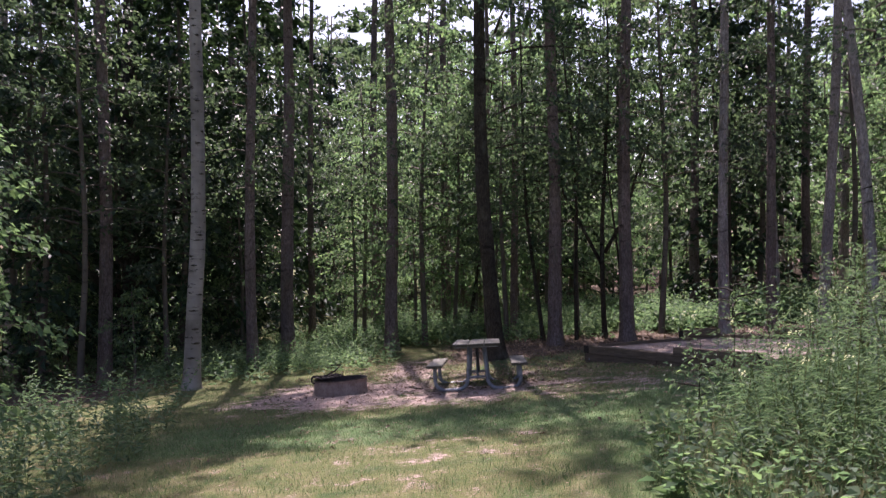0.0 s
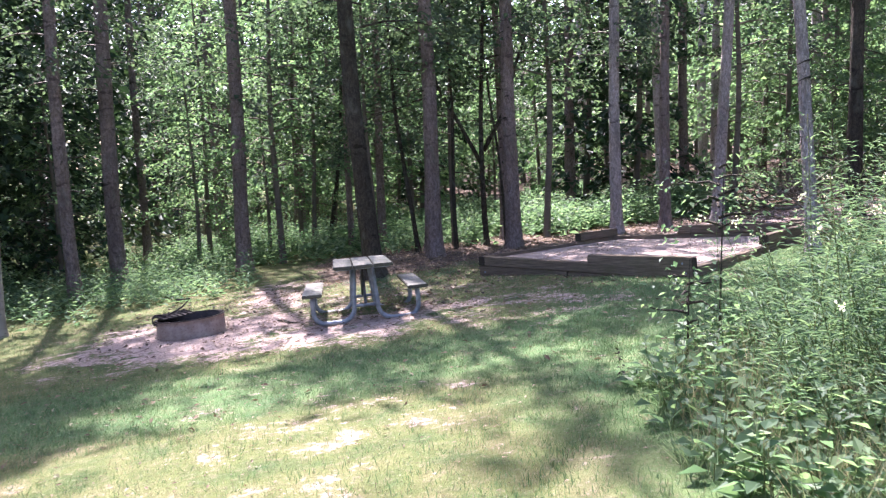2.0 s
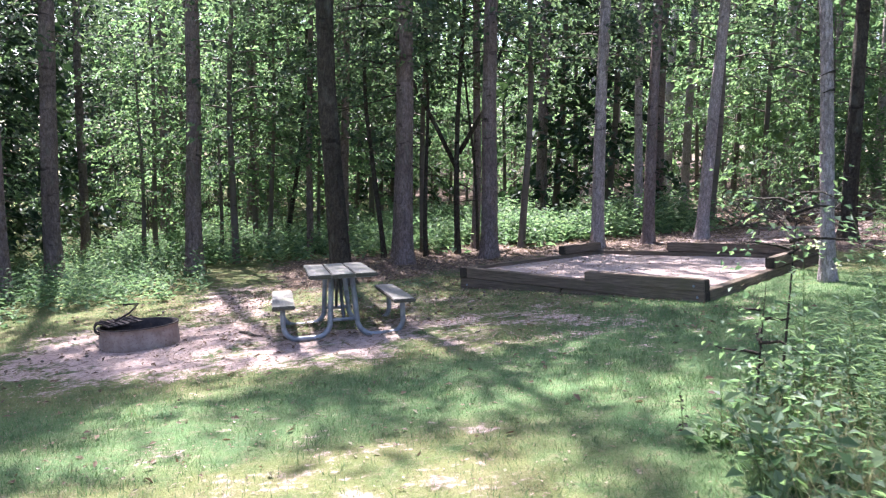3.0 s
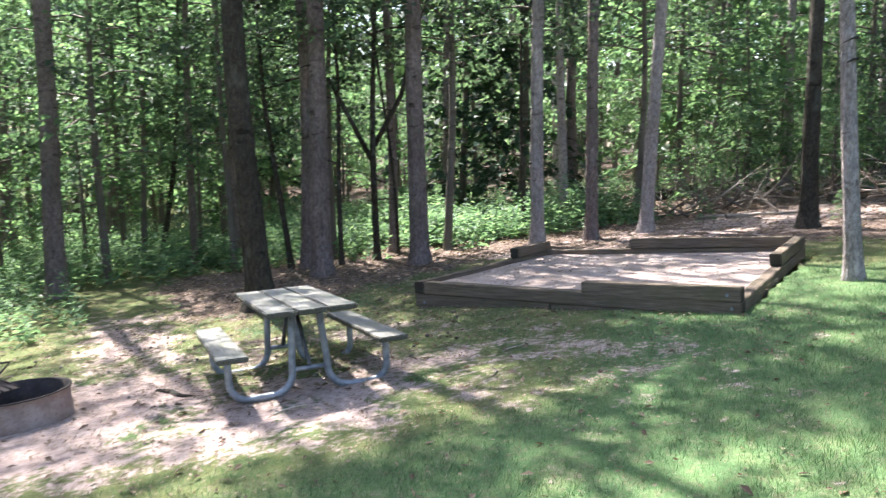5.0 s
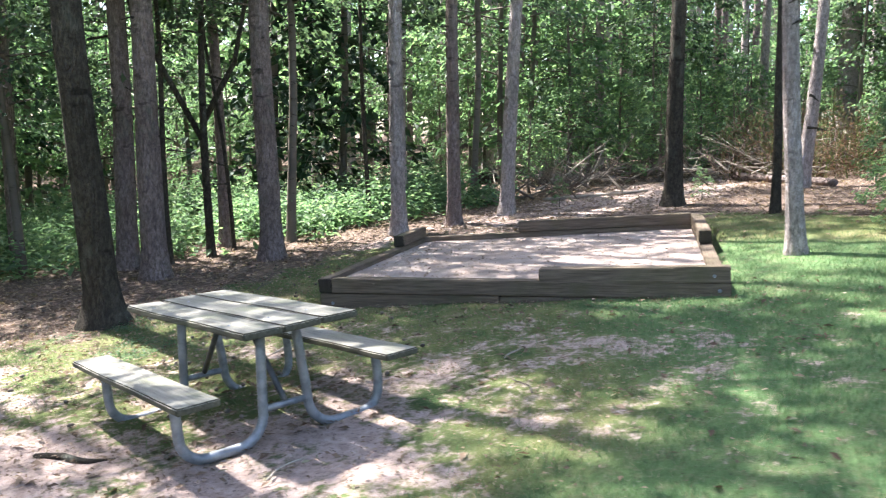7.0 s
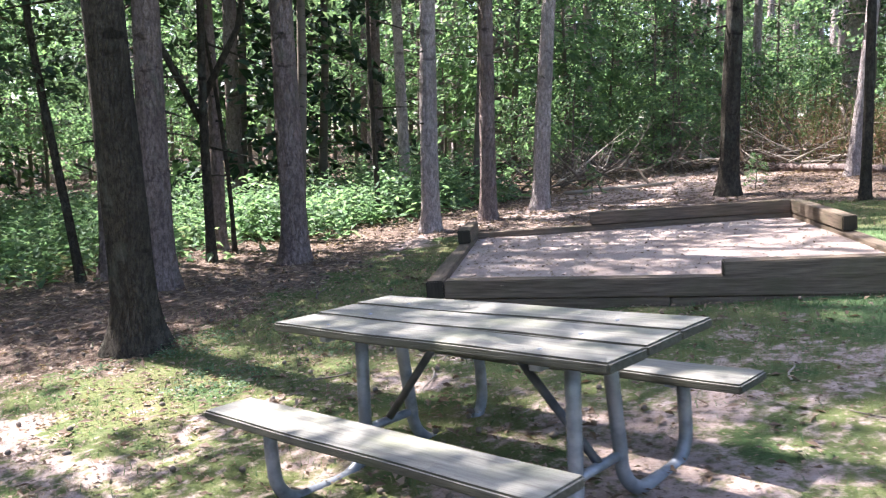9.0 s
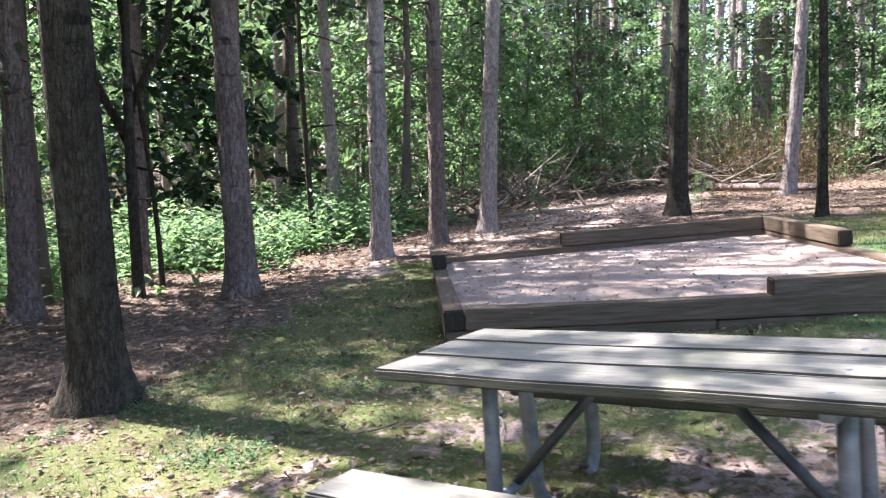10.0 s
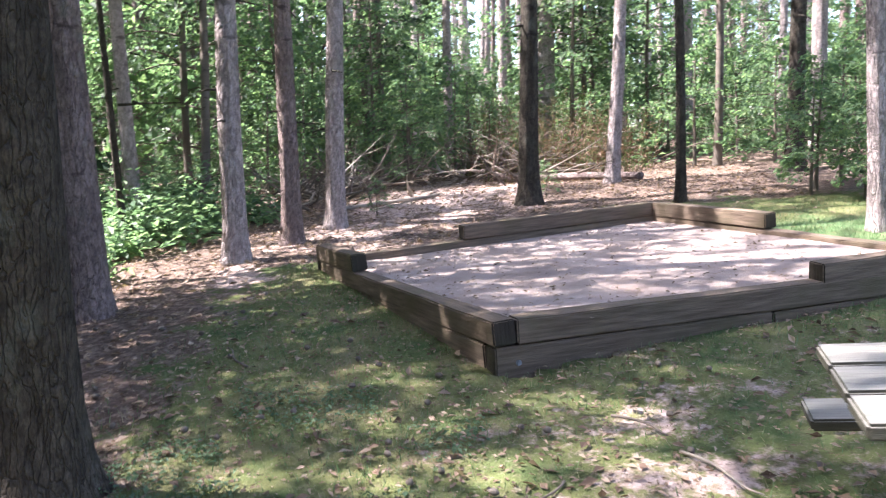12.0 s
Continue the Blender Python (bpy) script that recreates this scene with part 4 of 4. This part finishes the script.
# ---- low growth ----
def scatter(count, inside, seed):
    g = np.random.default_rng(seed)
    out = np.empty((0, 2))
    x0, x1, y0, y1 = inside[0]
    while len(out) < count:
        p = np.stack([g.uniform(x0, x1, count), g.uniform(y0, y1, count)], 1)
        keep = g.random(count) < inside[1](p[:, 0], p[:, 1])
        out = np.concatenate([out, p[keep]])
    return out[:count], g


def in_weeds(x, y):
    edge = 2.08 + 0.2 * np.sin(y * 1.7) + 0.10 * np.clip(4 - y, 0, 5)
    return ((x > edge) & (y < 7.6 + (x - 1.2) * 0.68) & (x < 7.5)).astype(float)


def plants(points, g, hmin, hmax, leaves, size, slim, name, label, mat, spread=0.09, stem=0.006, kind_label="weeds", upright=0.3, vary=0.2):
    """Stalks with leaves all the way up, in one mesh; the stalks a second part."""
    k = len(points)
    patch = 0.5 + 0.5 * np.sin(points[:, 0] * 1.9 + 2 * np.sin(points[:, 1] * 0.8)) * np.sin(points[:, 1] * 1.6 + 2 * np.sin(points[:, 0] * 0.7))
    h = g.uniform(hmin, hmax, k) * (1 - vary + 1.2 * vary * patch)
    z0 = ground_z(points[:, 0], points[:, 1])
    lean = g.normal(size=(k, 2)) * 0.2
    u = np.tile(np.linspace(0.08, 1.0, leaves), (k, 1)) + g.normal(size=(k, leaves)) * 0.02
    a = np.arange(leaves)[None, :] * 2.4 + g.random((k, 1)) * 6.28 + g.normal(size=(k, leaves)) * 0.5
    hh = u * h[:, None]
    rad = spread * (1.25 - 0.75 * u) * g.uniform(0.15, 1.45, (k, leaves))
    x = points[:, :1] + lean[:, :1] * hh + np.cos(a) * rad
    y = points[:, 1:] + lean[:, 1:] * hh + np.sin(a) * rad
    c = np.stack([x, y, z0[:, None] + hh], -1).reshape(-1, 3)
    d = np.stack([np.cos(a), np.sin(a), upright + g.normal(size=a.shape) * 0.35], -1).reshape(-1, 3)
    n = np.stack([-np.cos(a) * 0.4, -np.sin(a) * 0.4, np.ones_like(a)], -1).reshape(-1, 3) + g.normal(size=c.shape) * 0.3
    L = size * (0.6 + 0.7 * g.random(len(c))) * (1.2 - 0.5 * u.reshape(-1))
    ob = tagged(part_mesh(name, make_mesh(name, *leaf_quads(c, d, n, L, L * slim), mat, False)), label, kind_label, kind="stuff")
    if stem:
        sv, sf = [], []
        for i in range(k):
            b = np.array([points[i, 0], points[i, 1], z0[i] - 0.02])
            t = b + np.array([lean[i, 0] * h[i], lean[i, 1] * h[i], h[i] + 0.02])
            for q, s in ((b, stem), (t, stem * 0.5)):
                for ang in (0, 2.09, 4.19):
                    sv.append(q + np.array([math.cos(ang) * s, math.sin(ang) * s, 0]))
            o = i * 6
            sf += [(o, o + 1, o + 4, o + 3), (o + 1, o + 2, o + 5, o + 4), (o + 2, o, o + 3, o + 5)]
        part_mesh("stalks", make_mesh("stalks", np.array(sv), sf, M_STEM), ob, "thin green stalks")["kind"] = "stuff"
    return ob


pts, q = scatter(480, ((1.4, 7.5, 2.0, 11.0), lambda x, y: in_weeds(x - 0.42, y)), 31)
plants(pts, q, 0.55, 1.4, 100, 0.085, 0.19, "weed_bank", "tall green goldenrod weeds beside the lawn", M_WEED, 0.15, 0.004)
pts, q = scatter(300, ((2.4, 7.5, 3.5, 11.0), lambda x, y: in_weeds(x - 0.7, y) * (y < 7.6 + (x - 2) * 0.4)), 37)
plants(pts, q, 1.0, 1.9, 115, 0.088, 0.2, "weed_bank", "tallest pale green weeds behind the lawn's edge", M_WEED, 0.17, 0.005)
pts, q = scatter(420, ((1.3, 4.5, 2.0, 10.0), lambda x, y: in_weeds(x + 0.25, y) * (1 - 0.6 * in_weeds(x - 0.7, y))), 32)
plants(pts, q, 0.10, 0.46, 13, 0.12, 0.6, "brambles", "low broad-leaved brambles at the lawn's edge", M_LEAF_PALE, 0.12, 0.004, "brambles")
pts, q = scatter(260, ((-9.0, -2.6, 5.5, 13.5), lambda x, y: ((x < -3.1 - 0.13 * (y - 7)) & (x > -8)).astype(float)), 33)
plants(pts, q, 0.35, 0.95, 34, 0.115, 0.34, "weed_bank", "pale green weeds along the wood's edge", M_WEED, 0.085, 0.004)
pts, q = scatter(2900, ((-3.5, 10.5, 20.0, 32.0), lambda x, y: smoothstep(20.3, 23.5, y + 0.25 * (x - 5)) * (0.35 + 0.65 * (np.sin(x * 2.3 + y) * np.sin(y * 1.9 - x) > -0.2))), 34)
plants(pts, q, 0.25, 0.95, 15, 0.16, 0.5, "undergrowth", "bright green ferns and weeds in a sunny glade", M_FERN, 0.14, 0.0, "undergrowth", 0.3, 0.5)
pts, q = scatter(1500, ((-16, -1.8, 16.5, 34), lambda x, y: smoothstep(-1.5, -4.5, x + 0.0 * y) * 0.7 + smoothstep(19, 22, y) * 0.6), 35)
plants(pts, q, 0.15, 0.6, 12, 0.13, 0.5, "undergrowth", "low green plants under the dark trees", M_FERN, 0.14, 0.0, "undergrowth", 0.3, 0.5)
pts, q = scatter(1300, ((6.5, 26, 9.0, 32), lambda x, y: np.maximum(smoothstep(20.4, 22.0, y) * smoothstep(13, 9, x), smoothstep(14.5, 17, x + 0.2 * np.abs(y - 15)))), 36)
plants(pts, q, 0.2, 0.9, 13, 0.15, 0.45, "undergrowth", "mixed green shoots on the wood's floor", M_FERN, 0.15, 0.0, "undergrowth", 0.3, 0.5)

pts, q = scatter(380, ((5.6, 10.0, 20.0, 23.6), lambda x, y: smoothstep(19.9, 22.0, y + 0.3 * np.sin(x * 2.7))), 38)
plants(pts, q, 0.3, 1.05, 18, 0.16, 0.5, "undergrowth", "lush bright ferns and shoots behind the pines", M_FERN, 0.17, 0.0, "undergrowth", 0.3, 0.5)

pts, q = scatter(620, ((-7.0, -0.9, 17.5, 24.0), lambda x, y: smoothstep(17.2, 20.0, y + 0.5 * np.sin(x * 2)) * smoothstep(-0.6, -2.2, x)), 39)
plants(pts, q, 0.2, 0.75, 14, 0.12, 0.45, "undergrowth", "pale leafy plants round the pines' feet", M_FERN, 0.13, 0.0, "undergrowth", 0.3, 0.5)

# grass
def blades(points, g, hmin, hmax, wide, name, label, mat):
    k = len(points)
    h, a = g.uniform(hmin, hmax, k), g.random(k) * 6.283
    base = np.stack([points[:, 0], points[:, 1], ground_z(points[:, 0], points[:, 1]) - 0.02], 1)
    s = np.stack([np.cos(a), np.sin(a), np.zeros(k)], 1) * wide
    lean = np.stack([g.normal(size=k) * 0.5, g.normal(size=k) * 0.5, np.ones(k)], 1)
    tip = base + unit(lean) * (h + 0.02)[:, None]
    v = np.stack([base - s, base + s, tip], 1).reshape(-1, 3)
    return tagged(part_mesh(name, make_mesh(name, v, np.arange(3 * k).reshape(-1, 3), mat, False)), label, "grass", kind="stuff")


def lawn(x, y):
    d = np.clip(1.25 - 1.9 * dirt_mask(x, y), 0.02, 1)
    d = d * (1 - 0.8 * litter_mask(x, y)) * pad_gap(x, y)
    n = 0.5 + 0.5 * np.sin(x * 2.1 + np.sin(y * 1.3) * 2) * np.sin(y * 1.7 + np.sin(x * 0.9) * 2)
    return d * (0.45 + 0.55 * n) * np.clip(1.15 - 0.04 * np.abs(y - 9), 0.2, 1) * (0.3 + 0.7 * lush_mask(x, y))


pts, q = scatter(150000, ((-5.0, 9.0, 3.0, 18.5), lawn), 40)
blades(pts, q, 0.015, 0.055, 0.0028, "grass", "short mown lawn grass, thin over bare earth", M_GRASS)
pts, q = scatter(18000, ((-5.0, 5.0, 3.0, 18.0), lambda x, y: lawn(x, y) * (1.1 - lush_mask(x, y))), 41)
blades(pts, q, 0.015, 0.05, 0.0025, "dry_grass", "dry straw-coloured grass among the lawn", M_STRAW)
pts, q = scatter(3000, ((1.2, 3.2, 3.0, 10.0), lambda x, y: in_weeds(x + 0.15, y)), 42)
blades(pts, q, 0.15, 0.45, 0.004, "long_grass", "long dry grass at the weeds' foot", M_STRAW)
pts, q = scatter(5000, ((1.2, 3.4, 3.0, 10.5), lambda x, y: in_weeds(x + 0.3, y) * (1 - 0.7 * in_weeds(x - 0.5, y)) * (0.15 + (np.sin(x * 5 + y * 2) * np.sin(y * 3.1 - x) > -0.1))), 43)
blades(pts, q, 0.08, 0.34, 0.0038, "long_grass", "soft pale green grass tufts edging the lawn", M_LONG)
pts, q = scatter(330, ((0.6, 2.6, 16.0, 17.6), lambda x, y: (np.sin(x * 4.1 + y) * np.sin(y * 3.7 - 2 * x) > 0.1) * (1 - dirt_mask(x, y))), 44)
plants(pts, q, 0.02, 0.05, 5, 0.03, 0.6, "clover", "low bluish-green clover and violet leaves near the oak", M_WEED, 0.045, 0.0, "clover", 0.2)

# dry leaves and cones
def litter(count, where, seed, size, lift=0.012, zed=ground_z, name="leaf_litter", label="curled brown leaves fallen on the ground", mat=M_LITTER):
    pts, g = scatter(count, where, seed)
    c = np.stack([pts[:, 0], pts[:, 1], zed(pts[:, 0], pts[:, 1]) + lift * g.random(count)], 1)
    L = size * (0.5 + g.random(count))
    n = unit(g.normal(size=(count, 3)) * 0.35 + np.array([0, 0, 1]))
    v, f = leaf_quads(c, unit(g.normal(size=(count, 3)) * np.array([1, 1, 0.15])), n, L, L * 0.5, 0.12)
    return tagged(part_mesh(name, make_mesh(name, v, f, mat, False)), label, "leaves", kind="stuff")


litter(16000, ((-1.5, 15.5, 13.0, 24.0), lambda x, y: np.clip(litter_mask(x, y) + 0.05, 0, 1) * pad_gap(x, y)), 50, 0.055, 0.02)
litter(3200, ((-4.0, 4.5, 6.0, 18.0), lambda x, y: 0.25 + dirt_mask(x, y)), 51, 0.028)
litter(9500, ((-1.5, 5.5, 11.5, 18.5), lambda x, y: pad_gap(x, y, 0.03) * (0.4 + 0.6 * smoothstep(13, 16, y))), 53, 0.03)
litter(1300, ((-3.0, 6.0, 9.0, 18.0), lambda x, y: pad_gap(x, y, 0.05) * (0.3 + 0.7 * smoothstep(11, 15, y))), 54, 0.062, 0.01, ground_z, "leaf_litter", "larger dark dead leaves lying on thin grass", M_BRACKEN)
litter(260, ((-3.0, 6.0, 8.0, 18.0), lambda x, y: pad_gap(x, y, 0.05) * 1.0), 55, 0.05, 0.01, ground_z, "leaf_litter", "pale yellowed leaves lying on thin grass", M_STRAW)


def pad_heights(x, y):
    return sand_z(*pad_uv(x, y)) + UP[0] * x + UP[1] * y


litter(1100, ((3.0, 8.0, 12.8, 18.0), lambda x, y: (~pad_gap(x, y)).astype(float)), 52, 0.035, 0.012, pad_heights, "leaf_litter", "leaf crumbs scattered on the pad's sand")


# ---- fallen wood ----
def log(name, label, a, b, r, seed, mat=M_DEAD):
    t = np.linspace(0, 1, 12)
    g = np.random.default_rng(seed)
    p = np.array([[a[0] + (b[0] - a[0]) * q + 0.04 * math.sin(q * 7 + seed), a[1] + (b[1] - a[1]) * q + 0.04 * math.cos(q * 5), 0] for q in t])
    p[:, 2] = ground_z(p[:, 0], p[:, 1]) + r * 0.75
    me = make_mesh(name, *tube(p, r * (1 - 0.35 * t), 12, 0.2, 4), mat)
    return tagged(part_mesh(name, me), label, "log")


log("log", "long grey-brown log on leaf litter", (14.1, 17.5), (12.6, 14.9), 0.085, 3, M_PINE)
log("log", "mossy fallen trunk among bright undergrowth", (13.5, 24.2), (18.0, 24.9), 0.16, 4, M_OAK)
log("log", "thin broken branch on the wood's floor", (10.6, 19.6), (12.0, 18.2), 0.035, 5)


def brush_pile(cx, cy, rx, ry, count, seed, high, label):
    """Dead branches thrown in a heap, each its own stick."""
    g = np.random.default_rng(seed)
    t = tagged(new("brush_pile"), label, "brush pile")
    for k in range(count):
        x, y = cx + g.normal() * rx, cy + g.normal() * ry
        a, l = g.random() * 6.283, g.uniform(0.5, 1.5)
        tilt = g.uniform(0.0, 0.75) * (1 if g.random() < 0.9 else 1.6)
        d = np.array([math.cos(a) * math.cos(tilt), math.sin(a) * math.cos(tilt), math.sin(tilt)])
        base = np.array([x, y, gz(x, y) + high * g.random() * 0.4])
        s = np.linspace(0, 1, 6)
        bend = unit(g.normal(size=3)) * 0.22 * l
        p = np.array([base + d * l * q + bend * q * q for q in s])
        p[:, 2] = np.maximum(p[:, 2], ground_z(p[:, 0], p[:, 1]) + 0.01)
        pieces = [tube(p, (0.009 + 0.017 * g.random()) * (1.1 - s), 5)]
        for _ in range(3):
            u = g.uniform(0.3, 0.9)
            b0 = np.array([np.interp(u, s, p[:, i]) for i in range(3)])
            d2 = unit(d + g.normal(size=3) * 0.7)
            l2 = l * g.uniform(0.15, 0.4)
            pieces.append(tube(np.array([b0, b0 + d2 * l2 * 0.5, b0 + d2 * l2 + g.normal(size=3) * 0.04]), [0.007, 0.005, 0.002], 4))
        part_mesh("stick", make_mesh("stick", *merged(pieces), M_DEAD if g.random() < 0.3 else M_TWIG), t)
    return t


brush_pile(12.3, 20.1, 1.3, 0.6, 120, 71, 0.8, "tangled heap of dead grey branches below the trees")
brush_pile(14.3, 17.3, 0.9, 0.8, 100, 72, 0.9, "heap of pale dry branches behind a fallen log")
brush_pile(17.2, 15.6, 1.2, 1.0, 40, 73, 0.9, "scattered dead branches in dry bracken")

dead = brush_pile(6.5, 10.2, 0.35, 0.3, 14, 74, 3.2, "bare grey dead branches rising behind the weeds")


# ---- cones and twigs on the ground ----
def cones(count, where, seed):
    pts, g = scatter(count, where, seed)
    pieces = []
    for x, y in pts:
        a, l = g.random() * 6.283, g.uniform(0.03, 0.05)
        d = np.array([math.cos(a), math.sin(a), 0.1])
        c = np.array([x, y, gz(x, y) + 0.012])
        pieces.append(tube(np.array([c - d * l * 0.5, c - d * l * 0.25, c + d * l * 0.1, c + d * l * 0.5]), [0.005, 0.015, 0.016, 0.004], 7, 0.3, 40))
    return tagged(part_mesh("pine_cones", make_mesh("pine_cones", *merged(pieces), M_TWIG)), "small brown pine cones strewn on moss and earth", "pine cones", kind="stuff")


cones(190, ((-3.0, 5.0, 13.5, 20.0), lambda x, y: (0.2 + litter_mask(x, y)) * pad_gap(x, y, 0.05)), 80)


def ground_stick(x, y, turn, length, r, seed):
    g = np.random.default_rng(seed)
    s = np.linspace(0, 1, 8)
    d = np.array([math.cos(turn), math.sin(turn)])
    p = np.array([[x + d[0] * length * q + 0.02 * math.sin(q * 5 + seed), y + d[1] * length * q + 0.02 * math.cos(q * 6 + seed), 0] for q in s])
    p[:, 2] = ground_z(p[:, 0], p[:, 1]) + r * 0.8
    ob = part_mesh("stick", make_mesh("stick", *tube(p, r * (1.1 - 0.6 * s), 6, 0.2, 20), M_DEAD if seed % 2 else M_TWIG))
    return tagged(ob, "thin fallen stick on bare earth", "stick", "fallen sticks")


for k, (x, y, a, l, r) in enumerate([(2.19, 15.39, -2.3, 0.32, 0.008), (1.78, 15.12, -2.5, 0.45, 0.007), (1.5, 15.6, 2.6, 0.3, 0.006), (0.15, 12.75, 0.3, 0.3, 0.007),
                                     (3.0, 17.6, 0.7, 0.5, 0.008), (2.4, 13.1, 0.4, 0.3, 0.006), (1.9, 12.4, 1.1, 0.35, 0.006)]):
    ground_stick(x, y, a, l, r, k)

pts, q = scatter(240, ((13.0, 17.5, 14.0, 19.0), lambda x, y: ((x - 15.3) ** 2 / 3.2 + (y - 16.5) ** 2 / 3.5 < 1).astype(float)), 82)
plants(pts, q, 0.5, 1.7, 20, 0.14, 0.2, "dead_bracken", "tall brown dead bracken and stalks behind the log", M_BRACKEN, 0.2, 0.008, "bracken", 0.6)


# ---- single plants at the weeds' edge ----
def seedling(x, y, seed, h, low, spread, count, leaves, size, label):
    t = tagged(new("maple_seedling"), label, "sapling")
    limbs, leaf = boughs(seed, h, low, spread, count, leaves, size, 0.05)
    p, rad = trunk_path(h, 0.011, (0.02, -0.03), 10, 0.05, seed, 1.1)
    part_mesh("stem", make_mesh("stem", *tube(p, rad, 7), M_OAK), t)
    part_mesh("branchwork", make_mesh("branchwork", limbs[0] * np.array([1, 1, 1]), limbs[1], M_OAK), t)["kind"] = "stuff"
    part_mesh("foliage", make_mesh("foliage", *leaf, M_LEAF_PALE, False), t)
    t.matrix_basis = pose(x, y, gz(x, y))


seedling(3.1, 9.0, 401, 1.5, 0.95, 0.65, 9, 170, 0.05, "slim dark-stemmed seedling with flat layered leaves")
seedling(2.6, 8.6, 402, 0.75, 0.3, 0.45, 7, 110, 0.05, "small leaning seedling at the lawn's edge")
for k, (x, y, hh) in enumerate([(2.02, 8.5, 0.34)]):
    pts = np.array([[x, y]])
    ob = plants(pts, np.random.default_rng(500 + k), hh, hh + 0.02, 16, 0.05, 0.5, "dead_weed", "dark withered weed standing in the grass", M_OAK, 0.035, 0.004, "weed")
    ob["kind"] = "thing"
pts, q = scatter(60, ((2.0, 5.5, 4.0, 9.5), in_weeds), 83)
top = ground_z(pts[:, 0], pts[:, 1]) + q.uniform(0.8, 1.35, 60)
cc = np.repeat(np.stack([pts[:, 0], pts[:, 1], top], 1), 9, 0) + q.normal(size=(540, 3)) * 0.016
vv, ff = leaf_quads(cc, random_dirs(540, 0.4), random_dirs(540, 1.0), 0.022, 0.016)
tagged(part_mesh("weed_flowers", make_mesh("weed_flowers", vv, ff, M_BLOOM, False)), "small whitish flower heads on tall weeds", "flowers", kind="stuff")


# ---- bare roots in the trodden earth ----
def root(points, r, seed):
    p = np.array([[x, y, gz(x, y) + r * lift] for x, y, lift in points])
    t = np.linspace(0, 1, 16)
    u = np.linspace(0, 1, len(p))
    path = np.stack([np.interp(t, u, p[:, i]) for i in range(3)], 1)
    path[:, 0] += 0.008 * np.sin(t * 9 + seed)
    path[:, 1] += 0.008 * np.cos(t * 7 + seed)
    ob = part_mesh("tree_root", make_mesh("tree_root", *tube(path, r * (1.1 - 0.7 * t), 9, 0.12, 8), M_OAK))
    return tagged(ob, "bare dark tree root arching out of sandy earth", "tree root", "bare roots")


ROOTS = (((-0.5, 14.32, -1.1), (-0.4, 14.15, -0.3), (-0.34, 13.9, -0.1), (-0.15, 13.75, -1.1)),)
for k, points in enumerate(ROOTS):
    root(points, 0.028, k)
